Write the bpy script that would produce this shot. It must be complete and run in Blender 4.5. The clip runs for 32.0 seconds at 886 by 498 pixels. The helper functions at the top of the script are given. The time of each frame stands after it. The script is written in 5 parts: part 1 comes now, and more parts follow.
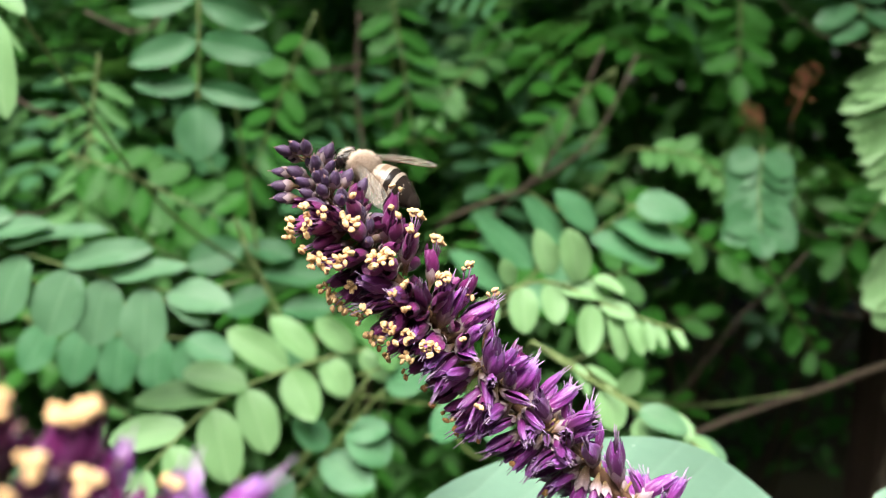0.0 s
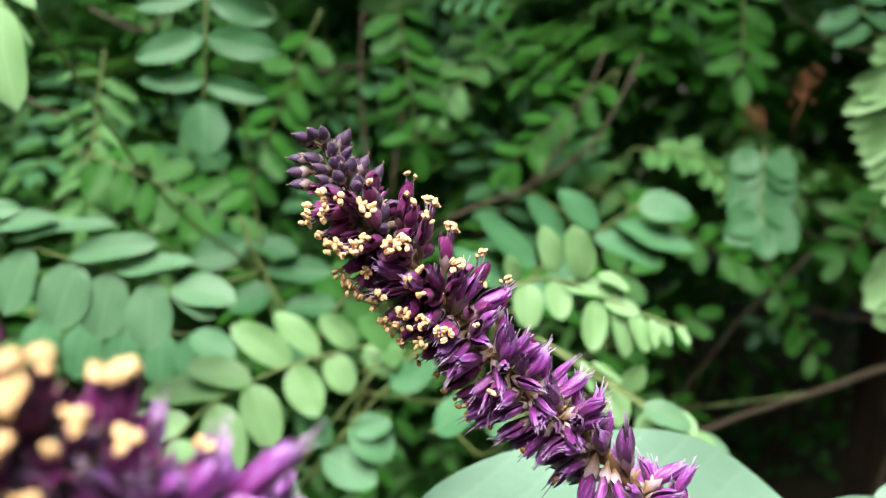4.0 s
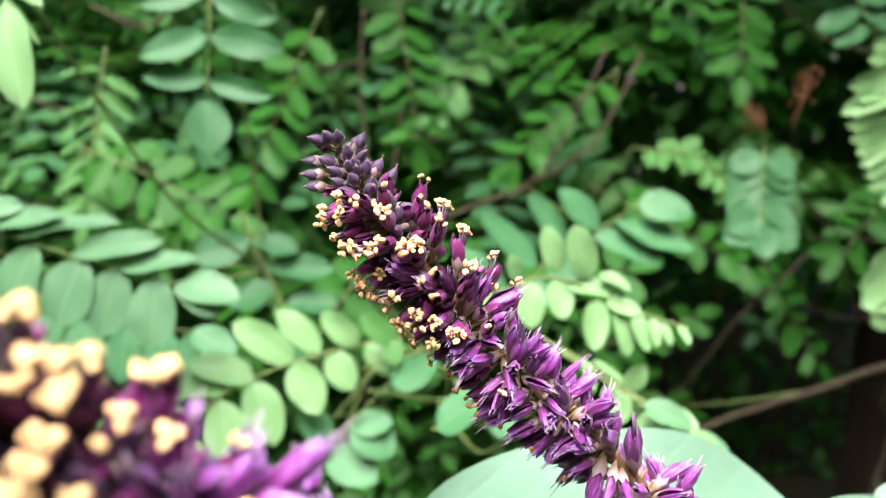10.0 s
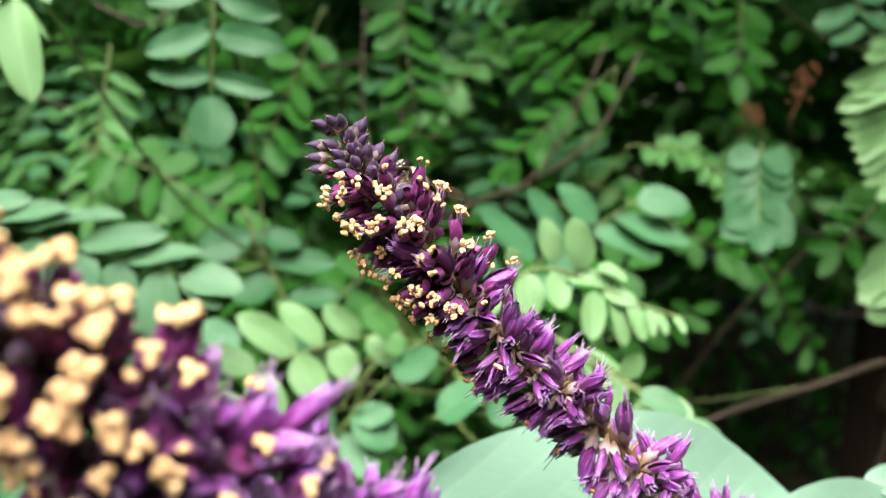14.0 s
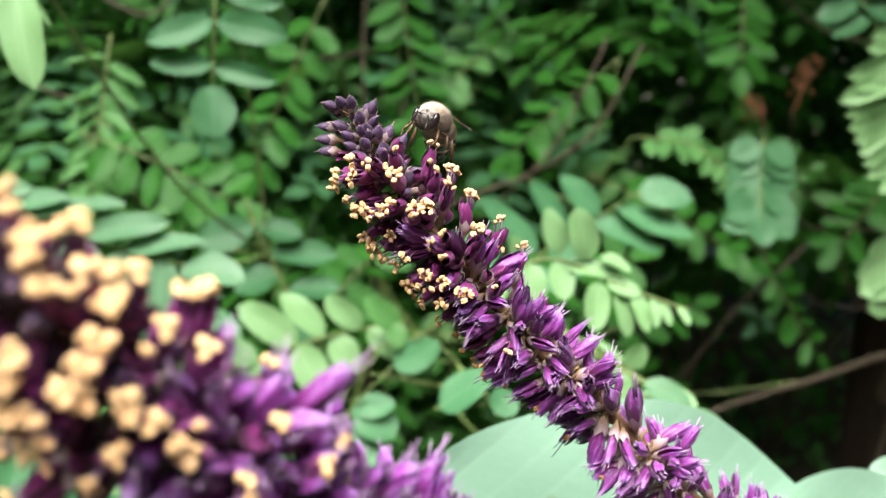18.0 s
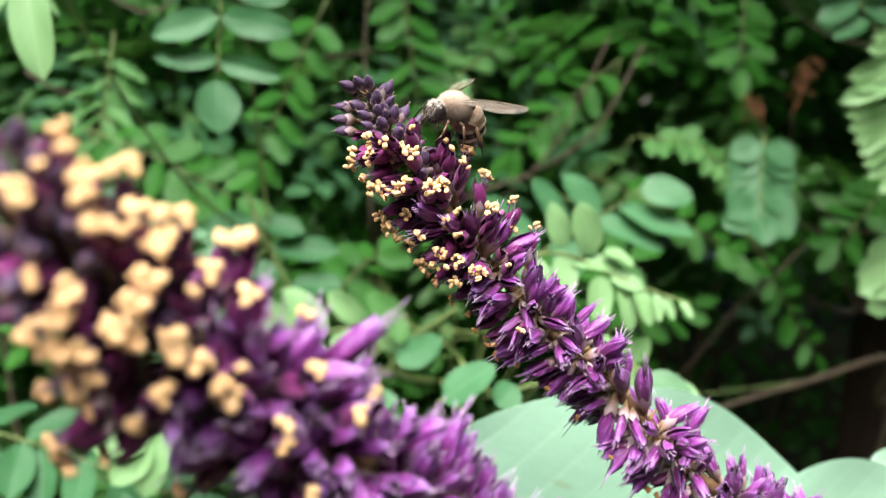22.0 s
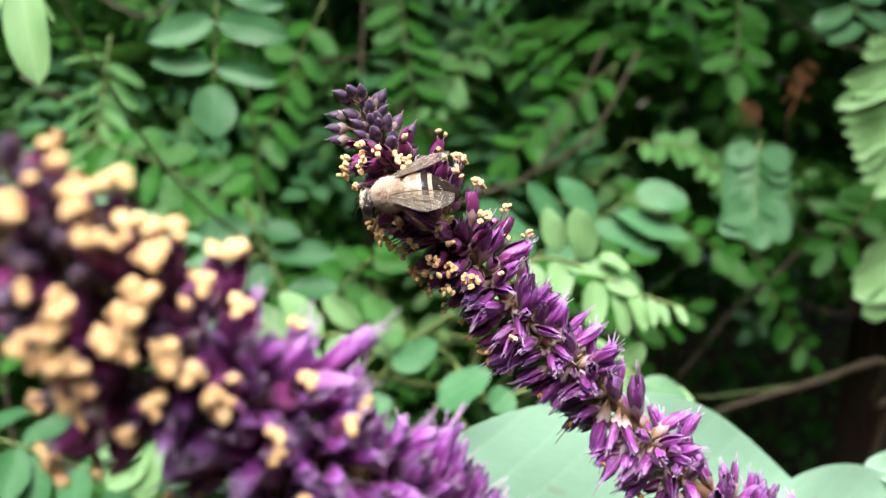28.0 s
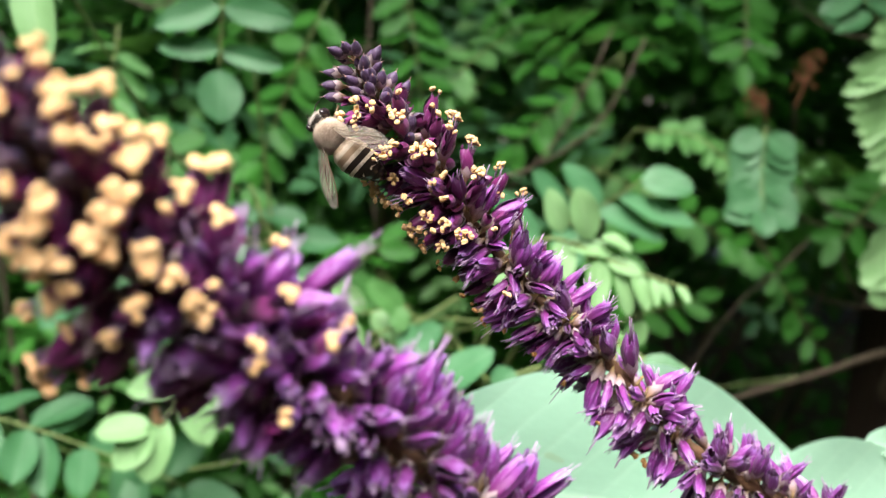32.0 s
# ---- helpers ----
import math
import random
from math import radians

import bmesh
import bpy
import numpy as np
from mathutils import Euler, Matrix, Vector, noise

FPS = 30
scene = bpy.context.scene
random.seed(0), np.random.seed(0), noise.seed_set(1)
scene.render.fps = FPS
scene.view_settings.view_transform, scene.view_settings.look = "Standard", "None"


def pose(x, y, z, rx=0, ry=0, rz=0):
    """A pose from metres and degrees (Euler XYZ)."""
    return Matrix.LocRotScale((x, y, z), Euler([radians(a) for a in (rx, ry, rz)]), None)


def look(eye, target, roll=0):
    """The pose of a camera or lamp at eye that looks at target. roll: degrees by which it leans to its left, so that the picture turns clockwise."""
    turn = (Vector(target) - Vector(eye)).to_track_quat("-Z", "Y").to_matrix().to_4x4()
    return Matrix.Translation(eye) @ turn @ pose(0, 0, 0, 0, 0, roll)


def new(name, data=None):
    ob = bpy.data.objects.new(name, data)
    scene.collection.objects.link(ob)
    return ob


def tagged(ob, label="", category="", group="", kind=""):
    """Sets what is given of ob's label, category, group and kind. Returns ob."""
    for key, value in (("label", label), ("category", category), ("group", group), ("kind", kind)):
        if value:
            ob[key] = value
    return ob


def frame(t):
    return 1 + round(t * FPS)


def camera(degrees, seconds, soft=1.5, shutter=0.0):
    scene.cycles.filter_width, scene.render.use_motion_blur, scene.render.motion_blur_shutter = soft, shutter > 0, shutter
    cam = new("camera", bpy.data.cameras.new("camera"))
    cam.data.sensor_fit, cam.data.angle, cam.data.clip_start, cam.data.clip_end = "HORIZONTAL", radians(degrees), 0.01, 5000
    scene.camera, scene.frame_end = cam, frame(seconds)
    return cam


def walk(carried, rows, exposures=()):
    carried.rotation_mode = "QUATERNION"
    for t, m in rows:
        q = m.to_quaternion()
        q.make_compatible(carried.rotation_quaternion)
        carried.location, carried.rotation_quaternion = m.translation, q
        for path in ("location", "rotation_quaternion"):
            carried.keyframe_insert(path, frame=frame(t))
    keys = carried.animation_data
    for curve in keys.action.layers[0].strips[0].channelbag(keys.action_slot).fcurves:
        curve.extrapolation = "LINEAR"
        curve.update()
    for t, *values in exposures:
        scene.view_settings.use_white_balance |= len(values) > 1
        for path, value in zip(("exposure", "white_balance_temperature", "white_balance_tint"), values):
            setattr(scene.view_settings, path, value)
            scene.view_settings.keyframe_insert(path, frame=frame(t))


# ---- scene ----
cam = camera(52.0, 32.0, 1.2)
cam.data.dof.use_dof = True
cam.data.dof.focus_distance = 0.124
cam.data.dof.aperture_fstop = 24.0
EYE, TILT = 1.15, -12.0
PLAN = pose(0, 0, EYE, TILT, 0, 0)   # the shrub's plan: x to the right, y along the first line of sight, z up from it
ROWS = [
    (0.0, 0.0, 0.0, 0.0, 0.0, 0.0, 0.0),
    (0.5, -0.0005, 0.0003, -0.0020, 0.07, -0.01, -0.12),
    (1.0, -0.0004, -0.0005, -0.0008, -0.02, 0.07, -0.04),
    (1.5, -0.0008, 0.0006, -0.0024, -0.01, 0.06, -0.14),
    (2.0, -0.0016, -0.0010, -0.0020, -0.37, 0.29, -0.26),
    (2.5, -0.0016, -0.0047, -0.0025, 0.01, 0.53, -0.41),
    (3.0, -0.0020, -0.0029, -0.0025, -0.40, 0.20, -0.50),
    (3.5, -0.0020, -0.0014, -0.0025, -0.19, 0.24, -0.41),
    (5.5, -0.0023, -0.0022, 0.0017, 0.14, -0.38, -0.58),
    (6.0, -0.0017, -0.0035, 0.0027, -0.03, -0.36, -0.58),
    (6.5, -0.0018, -0.0042, 0.0030, 0.47, -0.37, -0.56),
    (7.0, -0.0024, -0.0031, 0.0004, -0.03, -0.14, -0.62),
    (7.5, -0.0021, -0.0038, 0.0010, 0.18, -0.20, -0.64),
    (8.0, -0.0032, -0.0051, 0.0011, -0.16, 0.02, -0.51),
    (8.5, -0.0034, -0.0060, -0.0006, 0.03, 0.02, -0.52),
    (9.0, -0.0037, -0.0063, -0.0002, 0.04, -0.04, -0.62),
    (9.5, -0.0045, -0.0041, -0.0014, -0.01, 0.02, -0.60),
    (10.0, -0.0043, -0.0032, -0.0014, -0.29, -0.06, -0.71),
    (10.5, -0.0043, -0.0042, -0.0005, -0.11, -0.17, -0.80),
    (11.0, -0.0043, -0.0054, -0.0022, -0.40, 0.13, -1.00),
    (11.5, -0.0031, -0.0081, -0.0009, 0.06, -0.33, -0.93),
    (12.0, -0.0034, -0.0084, -0.0028, -0.16, -0.06, -0.68),
    (12.5, -0.0020, -0.0092, -0.0028, -0.15, 0.31, -0.81),
    (13.0, -0.0020, -0.0087, -0.0042, -0.02, 0.33, -0.68),
    (13.5, -0.0026, -0.0080, -0.0029, -0.34, 0.03, -0.75),
    (14.0, -0.0038, -0.0089, -0.0044, -0.19, -0.01, -0.71),
    (14.5, -0.0031, -0.0091, -0.0059, -0.11, 0.21, -0.92),
    (16.5, -0.0039, -0.0080, -0.0070, -0.49, -0.01, -0.98),
    (17.0, -0.0048, -0.0078, -0.0064, -0.61, -0.16, -0.88),
    (17.5, -0.0052, -0.0074, -0.0054, -0.73, -0.22, -0.93),
    (18.0, -0.0055, -0.0077, -0.0060, -0.31, -0.35, -0.91),
    (18.5, -0.0058, -0.0077, -0.0087, -0.55, 0.02, -0.94),
    (19.0, -0.0039, -0.0090, -0.0079, -0.34, -0.06, -0.93),
    (19.5, -0.0069, -0.0097, -0.0076, -0.70, -0.08, -0.86),
    (20.0, -0.0071, -0.0098, -0.0080, -0.58, -0.26, -0.93),
    (20.5, -0.0070, -0.0109, -0.0087, -0.66, 0.33, -1.21),
    (21.0, -0.0064, -0.0109, -0.0101, -0.03, -0.01, -1.22),
    (21.5, -0.0071, -0.0097, -0.0107, -0.58, -0.15, -1.10),
    (22.0, -0.0080, -0.0095, -0.0097, -0.52, -0.08, -1.26),
    (22.5, -0.0095, -0.0091, -0.0109, -0.67, 0.03, -1.14),
    (23.0, -0.0086, -0.0097, -0.0091, -0.19, -0.27, -1.26),
    (23.5, -0.0097, -0.0100, -0.0101, -0.39, -0.08, -1.19),
    (24.0, -0.0102, -0.0091, -0.0106, -0.26, 0.04, -1.30),
    (24.5, -0.0103, -0.0081, -0.0097, -0.32, -0.37, -1.41),
    (26.5, -0.0090, -0.0084, -0.0083, -0.38, -0.29, -1.23),
    (27.0, -0.0074, -0.0100, -0.0090, -0.64, 0.26, -1.28),
    (27.5, -0.0065, -0.0105, -0.0087, -0.62, 0.25, -1.25),
    (28.0, -0.0074, -0.0100, -0.0089, -0.70, 0.10, -1.28),
    (28.5, -0.0081, -0.0102, -0.0117, -0.58, 0.17, -1.25),
    (29.0, -0.0066, -0.0113, -0.0127, -0.59, 0.37, -1.07),
    (29.5, -0.0060, -0.0112, -0.0135, -0.10, 0.08, -1.37),
    (30.0, -0.0071, -0.0099, -0.0147, -0.76, 0.19, -1.42),
    (30.5, -0.0065, -0.0103, -0.0138, -0.58, 0.06, -1.29),
    (31.0, -0.0072, -0.0123, -0.0130, -0.56, 0.16, -1.10),
    (31.5, -0.0068, -0.0131, -0.0147, -0.56, 0.11, -1.42),
    (32.0, -0.0049, -0.0114, -0.0151, -0.05, 0.01, -1.31),
]

BASE = 1.56
EXPOSURES = [(t, BASE + e) for t, e in ((0.0, -0.08), (6.5, -0.06), (7.1, -0.02), (7.8, 0.8), (8.2, 0.86), (9.0, 0.52), (10.0, 0.33), (12.0, 0.15), (13.5, 0.04), (32.0, 0.0))]
walk(cam, [(t, PLAN @ pose(x, y, z, 90 + pitch, roll, yaw)) for t, x, y, z, yaw, pitch, roll in ROWS], EXPOSURES)


def at(p):
    """A place in the world from millimetres in the plan."""
    return PLAN @ (Vector(p) * 0.001)


def way(d):
    return (PLAN.to_3x3() @ Vector(d)).normalized()


# ---- light ----
world = bpy.data.worlds.new("sky")
scene.world = world
world.use_nodes = True
nt = world.node_tree
sky = nt.nodes.new("ShaderNodeTexSky")
sky.sky_type, sky.sun_disc = "NISHITA", False
sky.sun_elevation, sky.sun_rotation = radians(62), radians(200)
sky.air_density, sky.dust_density = 1.0, 3.0
nt.links.new(sky.outputs[0], nt.nodes["Background"].inputs[0])
nt.nodes["Background"].inputs[1].default_value = 0.14
sun = new("sun", bpy.data.lights.new("sun", "SUN"))
sun.data.energy, sun.data.angle, sun.data.color = 3.4, radians(45), (1.0, 0.97, 0.92)
sun.matrix_world = look((-0.2, -0.9, 3.4), (0, 0.15, 1.1))


# ---- materials ----
def material(name):
    m = bpy.data.materials.new(name)
    m.use_nodes = True
    return m, m.node_tree.nodes, m.node_tree.links, m.node_tree.nodes["Principled BSDF"]


def mix(nodes, links, fac, a, b, blend="MIX"):
    n = nodes.new("ShaderNodeMix")
    n.data_type, n.blend_type = "RGBA", blend
    for value, socket in ((fac, 0), (a, 6), (b, 7)):
        if isinstance(value, bpy.types.NodeSocket):
            links.new(value, n.inputs[socket])
        elif socket == 0:
            n.inputs[0].default_value = value
        else:
            n.inputs[socket].default_value = (*value, 1)
    return n.outputs[2]


def math_node(nodes, links, op, a, b=0.0, clamp=False):
    n = nodes.new("ShaderNodeMath")
    n.operation, n.use_clamp = op, clamp
    for i, value in enumerate((a, b)):
        if isinstance(value, bpy.types.NodeSocket):
            links.new(value, n.inputs[i])
        else:
            n.inputs[i].default_value = value
    return n.outputs[0]


def ramp(nodes, links, fac, stops):
    n = nodes.new("ShaderNodeValToRGB")
    while len(n.color_ramp.elements) < len(stops):
        n.color_ramp.elements.new(0.5)
    for e, (p, c) in zip(n.color_ramp.elements, stops):
        e.position, e.color = p, (*c, 1)
    links.new(fac, n.inputs[0])
    return n.outputs[0]


def noise_node(nodes, links, vector, scale, detail=4.0, rough=0.55):
    n = nodes.new("ShaderNodeTexNoise")
    n.inputs["Scale"].default_value, n.inputs["Detail"].default_value, n.inputs["Roughness"].default_value = scale, detail, rough
    if vector is not None:
        links.new(vector, n.inputs["Vector"])
    return n.outputs[0]


def bump(nodes, links, bsdf, height, strength, distance):
    n = nodes.new("ShaderNodeBump")
    n.inputs["Strength"].default_value, n.inputs["Distance"].default_value = strength, distance
    links.new(height, n.inputs["Height"])
    links.new(n.outputs[0], bsdf.inputs["Normal"])


def leaf_material(name, low, high, back, through_light, gloss, vein=1.0, flecks=False):
    """A leaflet's lamina with a paler midrib and side veins. Its mesh runs along y from 0 to 1, with x across."""
    m, nodes, links, bsdf = material(name)
    co = nodes.new("ShaderNodeTexCoord").outputs["Object"]
    sep = nodes.new("ShaderNodeSeparateXYZ")
    links.new(co, sep.inputs[0])
    across = math_node(nodes, links, "ABSOLUTE", sep.outputs[0])
    rise = math_node(nodes, links, "SUBTRACT", sep.outputs[1], math_node(nodes, links, "MULTIPLY", across, 0.55))
    wave = math_node(nodes, links, "PINGPONG", math_node(nodes, links, "MULTIPLY", rise, 11.0), 0.5)
    veins = math_node(nodes, links, "SUBTRACT", 1.0, math_node(nodes, links, "MULTIPLY", wave, 7.0), True)
    rib = math_node(nodes, links, "SUBTRACT", 1.0, math_node(nodes, links, "MULTIPLY", across, 38.0), True)
    info = nodes.new("ShaderNodeObjectInfo").outputs["Random"]
    shift = nodes.new("ShaderNodeVectorMath")
    shift.operation = "ADD"
    links.new(co, shift.inputs[0])
    links.new(info, shift.inputs[1])
    coarse = noise_node(nodes, links, shift.outputs[0], 2.2, 3.0)
    fine = noise_node(nodes, links, shift.outputs[0], 26.0, 4.0)
    tone = math_node(nodes, links, "ADD", math_node(nodes, links, "MULTIPLY", coarse, 0.6), math_node(nodes, links, "MULTIPLY", info, 0.55))
    tone = math_node(nodes, links, "SUBTRACT", tone, 0.1, True)
    col = mix(nodes, links, tone, low, high)
    col = mix(nodes, links, math_node(nodes, links, "MULTIPLY", fine, 0.35), col, tuple(0.6 * c for c in low))
    spots = math_node(nodes, links, "GREATER_THAN", noise_node(nodes, links, shift.outputs[0], 9.0, 2.0), 0.73)
    col = mix(nodes, links, math_node(nodes, links, "MULTIPLY", spots, 0.25), col, (0.22, 0.2, 0.07))
    col = mix(nodes, links, math_node(nodes, links, "MULTIPLY", veins, 0.18 * vein), col, back)
    col = mix(nodes, links, math_node(nodes, links, "MULTIPLY", rib, 0.55), col, back)
    if flecks:
        fleck = math_node(nodes, links, "GREATER_THAN", noise_node(nodes, links, shift.outputs[0], 42.0, 1.0), 0.79)
        col = mix(nodes, links, fleck, col, (0.72, 0.8, 0.74))
    links.new(col, bsdf.inputs["Base Color"])
    bsdf.inputs["Roughness"].default_value = gloss
    bsdf.inputs["Specular IOR Level"].default_value = 0.3
    height = math_node(nodes, links, "SUBTRACT", math_node(nodes, links, "MULTIPLY", fine, 0.4), math_node(nodes, links, "ADD", math_node(nodes, links, "MULTIPLY", veins, 0.5 * vein), rib))
    bump(nodes, links, bsdf, height, 0.35, 0.0006)
    thin = nodes.new("ShaderNodeBsdfTranslucent")
    links.new(mix(nodes, links, 0.25, col, (0.3, 0.5, 0.12), "MIX"), thin.inputs[0])
    blend = nodes.new("ShaderNodeMixShader")
    blend.inputs[0].default_value = through_light
    links.new(bsdf.outputs[0], blend.inputs[1])
    links.new(thin.outputs[0], blend.inputs[2])
    links.new(blend.outputs[0], nodes["Material Output"].inputs[0])
    return m


LEAF = {
    "mature": leaf_material("mature_leaf", (0.021, 0.125, 0.011), (0.044, 0.195, 0.022), (0.09, 0.27, 0.065), 0.36, 0.5),
    # green with the bluish sheen of the sky mixed into the colour
    "sheen_blue": leaf_material("sheen_blue_leaf", (0.058, 0.19, 0.078), (0.1, 0.27, 0.122), (0.17, 0.34, 0.18), 0.2, 0.42),
    # the same painted sky sheen, brighter
    "pale": leaf_material("pale_sheen_leaf", (0.085, 0.205, 0.098), (0.13, 0.275, 0.142), (0.19, 0.34, 0.19), 0.2, 0.42),
    "soft": leaf_material("soft_leaf", (0.062, 0.205, 0.045), (0.115, 0.29, 0.085), (0.19, 0.37, 0.14), 0.32, 0.48),
    "young": leaf_material("young_leaf", (0.18, 0.355, 0.135), (0.255, 0.45, 0.205), (0.32, 0.5, 0.25), 0.24, 0.45, 0.35),
    "waxy": leaf_material("waxy_leaf", (0.25, 0.445, 0.315), (0.365, 0.56, 0.42), (0.45, 0.64, 0.485), 0.2, 0.4, 0.6, True),
    # darker blue-green for dull leaves; the hanging leaf's shade is put into it
    "dull_shaded": leaf_material("dull_shaded_leaf", (0.042, 0.15, 0.055), (0.07, 0.2, 0.085), (0.12, 0.27, 0.13), 0.24, 0.45),
}


def bark_material(name, low, high, scale, rough=0.8):
    m, nodes, links, bsdf = material(name)
    co = nodes.new("ShaderNodeTexCoord").outputs["Object"]
    a, b = noise_node(nodes, links, co, scale, 5.0), noise_node(nodes, links, co, scale * 7, 4.0)
    links.new(mix(nodes, links, math_node(nodes, links, "MULTIPLY", a, 1.0), mix(nodes, links, b, low, high), tuple(0.6 * c for c in low)), bsdf.inputs["Base Color"])
    bsdf.inputs["Roughness"].default_value = rough
    bump(nodes, links, bsdf, b, 0.6, 0.15 / scale)
    return m


GREEN_STEM = bark_material("green_stem", (0.13, 0.2, 0.05), (0.25, 0.33, 0.11), 60, 0.5)
TWIG = bark_material("twig_bark", (0.07, 0.052, 0.032), (0.15, 0.115, 0.072), 40)
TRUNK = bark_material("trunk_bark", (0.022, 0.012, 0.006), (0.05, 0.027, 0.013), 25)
SPIKE_STEM = bark_material("spike_stem", (0.13, 0.06, 0.035), (0.3, 0.17, 0.08), 700, 0.6)
DRY = bark_material("dry_flower", (0.13, 0.05, 0.018), (0.34, 0.145, 0.045), 300, 0.9)


def petal_material(name, stops, edge, rough, scale=3.0):
    """Colour runs along z from 0 to 1 of the mesh, with streaks."""
    m, nodes, links, bsdf = material(name)
    co = nodes.new("ShaderNodeTexCoord").outputs["Object"]
    sep = nodes.new("ShaderNodeSeparateXYZ")
    links.new(co, sep.inputs[0])
    info = nodes.new("ShaderNodeObjectInfo").outputs["Random"]
    shift = nodes.new("ShaderNodeVectorMath")
    shift.operation = "MULTIPLY_ADD"
    links.new(co, shift.inputs[0])
    shift.inputs[1].default_value = (5.0, 5.0, 1.0)
    links.new(info, shift.inputs[2])
    streak = noise_node(nodes, links, shift.outputs[0], scale, 5.0, 0.6)
    z = math_node(nodes, links, "ADD", sep.outputs[2], math_node(nodes, links, "MULTIPLY", math_node(nodes, links, "SUBTRACT", streak, 0.5), 0.35))
    col = ramp(nodes, links, z, stops)
    col = mix(nodes, links, math_node(nodes, links, "MULTIPLY", info, 0.45), col, tuple(0.4 * c for c in stops[1][1]))
    pale = math_node(nodes, links, "MULTIPLY", math_node(nodes, links, "SUBTRACT", streak, 0.54, True), 4.0, True)
    col = mix(nodes, links, math_node(nodes, links, "MULTIPLY", pale, 0.6), col, edge)
    links.new(col, bsdf.inputs["Base Color"])
    bsdf.inputs["Roughness"].default_value = rough
    bsdf.inputs["Sheen Weight"].default_value = 0.12
    bsdf.inputs["Subsurface Weight"].default_value = 0.0
    bump(nodes, links, bsdf, streak, 0.5, 0.0002)
    return m


BUD = petal_material("bud_skin", [(0.0, (0.22, 0.13, 0.15)), (0.4, (0.085, 0.04, 0.09)), (0.95, (0.066, 0.036, 0.1)), (1.0, (0.36, 0.2, 0.17))], (0.3, 0.21, 0.38), 0.55)
PETAL = petal_material("purple_petal", [(0.0, (0.16, 0.045, 0.055)), (0.35, (0.14, 0.012, 0.09)), (1.0, (0.25, 0.028, 0.18))], (0.5, 0.22, 0.5), 0.34)
WILTED = petal_material("wilted_petal", [(0.0, (0.2, 0.08, 0.05)), (0.25, (0.2, 0.022, 0.165)), (0.75, (0.275, 0.048, 0.32)), (1.0, (0.44, 0.22, 0.62))], (0.68, 0.52, 0.9), 0.4)
CALYX = petal_material("calyx_skin", [(0.0, (0.28, 0.18, 0.05)), (0.35, (0.3, 0.18, 0.12)), (0.85, (0.5, 0.38, 0.42))], (0.66, 0.52, 0.5), 0.6)
FILAMENT = petal_material("filament_skin", [(0.0, (0.1, 0.015, 0.09)), (0.8, (0.17, 0.03, 0.14)), (1.0, (0.55, 0.38, 0.6))], (0.55, 0.36, 0.58), 0.5)


def plain(name, colour, rough, other=None, scale=400.0, metal=0.0):
    m, nodes, links, bsdf = material(name)
    co = nodes.new("ShaderNodeTexCoord").outputs["Object"]
    n = noise_node(nodes, links, co, scale, 4.0)
    links.new(mix(nodes, links, n, colour, other or tuple(0.6 * c for c in colour)), bsdf.inputs["Base Color"])
    bsdf.inputs["Roughness"].default_value, bsdf.inputs["Metallic"].default_value = rough, metal
    bump(nodes, links, bsdf, n, 0.3, 0.1 / scale)
    return m


ANTHER = plain("anther_pollen", (0.92, 0.67, 0.37), 0.8, (0.8, 0.44, 0.18), 3.5)
OLD_ANTHER = plain("old_anther", (0.6, 0.33, 0.12), 0.85, (0.34, 0.15, 0.05), 3.5)


def furry(name, a, b, rough=0.8):
    return plain(name, a, rough, b, 900.0)


FUR = furry("bee_fur", (0.64, 0.52, 0.41), (0.44, 0.34, 0.26))
FACE_FUR = furry("bee_face_fur", (0.74, 0.66, 0.58), (0.52, 0.45, 0.38))
BEE_SKIN = plain("bee_skin", (0.3, 0.22, 0.16), 0.4, (0.2, 0.14, 0.1), 900.0)
BEE_BROWN = plain("bee_brown", (0.28, 0.19, 0.12), 0.3, (0.17, 0.115, 0.075), 900.0)
BEE_DARK = plain("bee_shell", (0.014, 0.011, 0.01), 0.18, (0.03, 0.022, 0.018), 800.0)
BEE_DARK.node_tree.nodes["Principled BSDF"].inputs["Specular IOR Level"].default_value = 0.3
BEE_BAND = plain("bee_band", (0.42, 0.36, 0.29), 0.35, (0.28, 0.23, 0.18), 900.0)
BEE_LEG = plain("bee_leg", (0.06, 0.035, 0.02), 0.4, (0.14, 0.08, 0.04), 900.0)
EYE_MAT = plain("bee_eye", (0.012, 0.01, 0.012), 0.15, (0.03, 0.02, 0.02), 3000.0)


def wing_material():
    m, nodes, links, bsdf = material("wing_film")
    bsdf.inputs["Base Color"].default_value = (0.62, 0.56, 0.48, 1)
    bsdf.inputs["Roughness"].default_value = 0.25
    clear = nodes.new("ShaderNodeBsdfTransparent")
    clear.inputs[0].default_value = (0.93, 0.9, 0.85, 1)
    blend = nodes.new("ShaderNodeMixShader")
    co = nodes.new("ShaderNodeTexCoord").outputs["Object"]
    links.new(ramp(nodes, links, noise_node(nodes, links, co, 900.0, 2.0), [(0.3, (0.1, 0.1, 0.1)), (0.7, (0.22, 0.22, 0.22))]), blend.inputs[0])
    links.new(clear.outputs[0], blend.inputs[1])
    links.new(bsdf.outputs[0], blend.inputs[2])
    links.new(blend.outputs[0], nodes["Material Output"].inputs[0])
    return m


WING = wing_material()


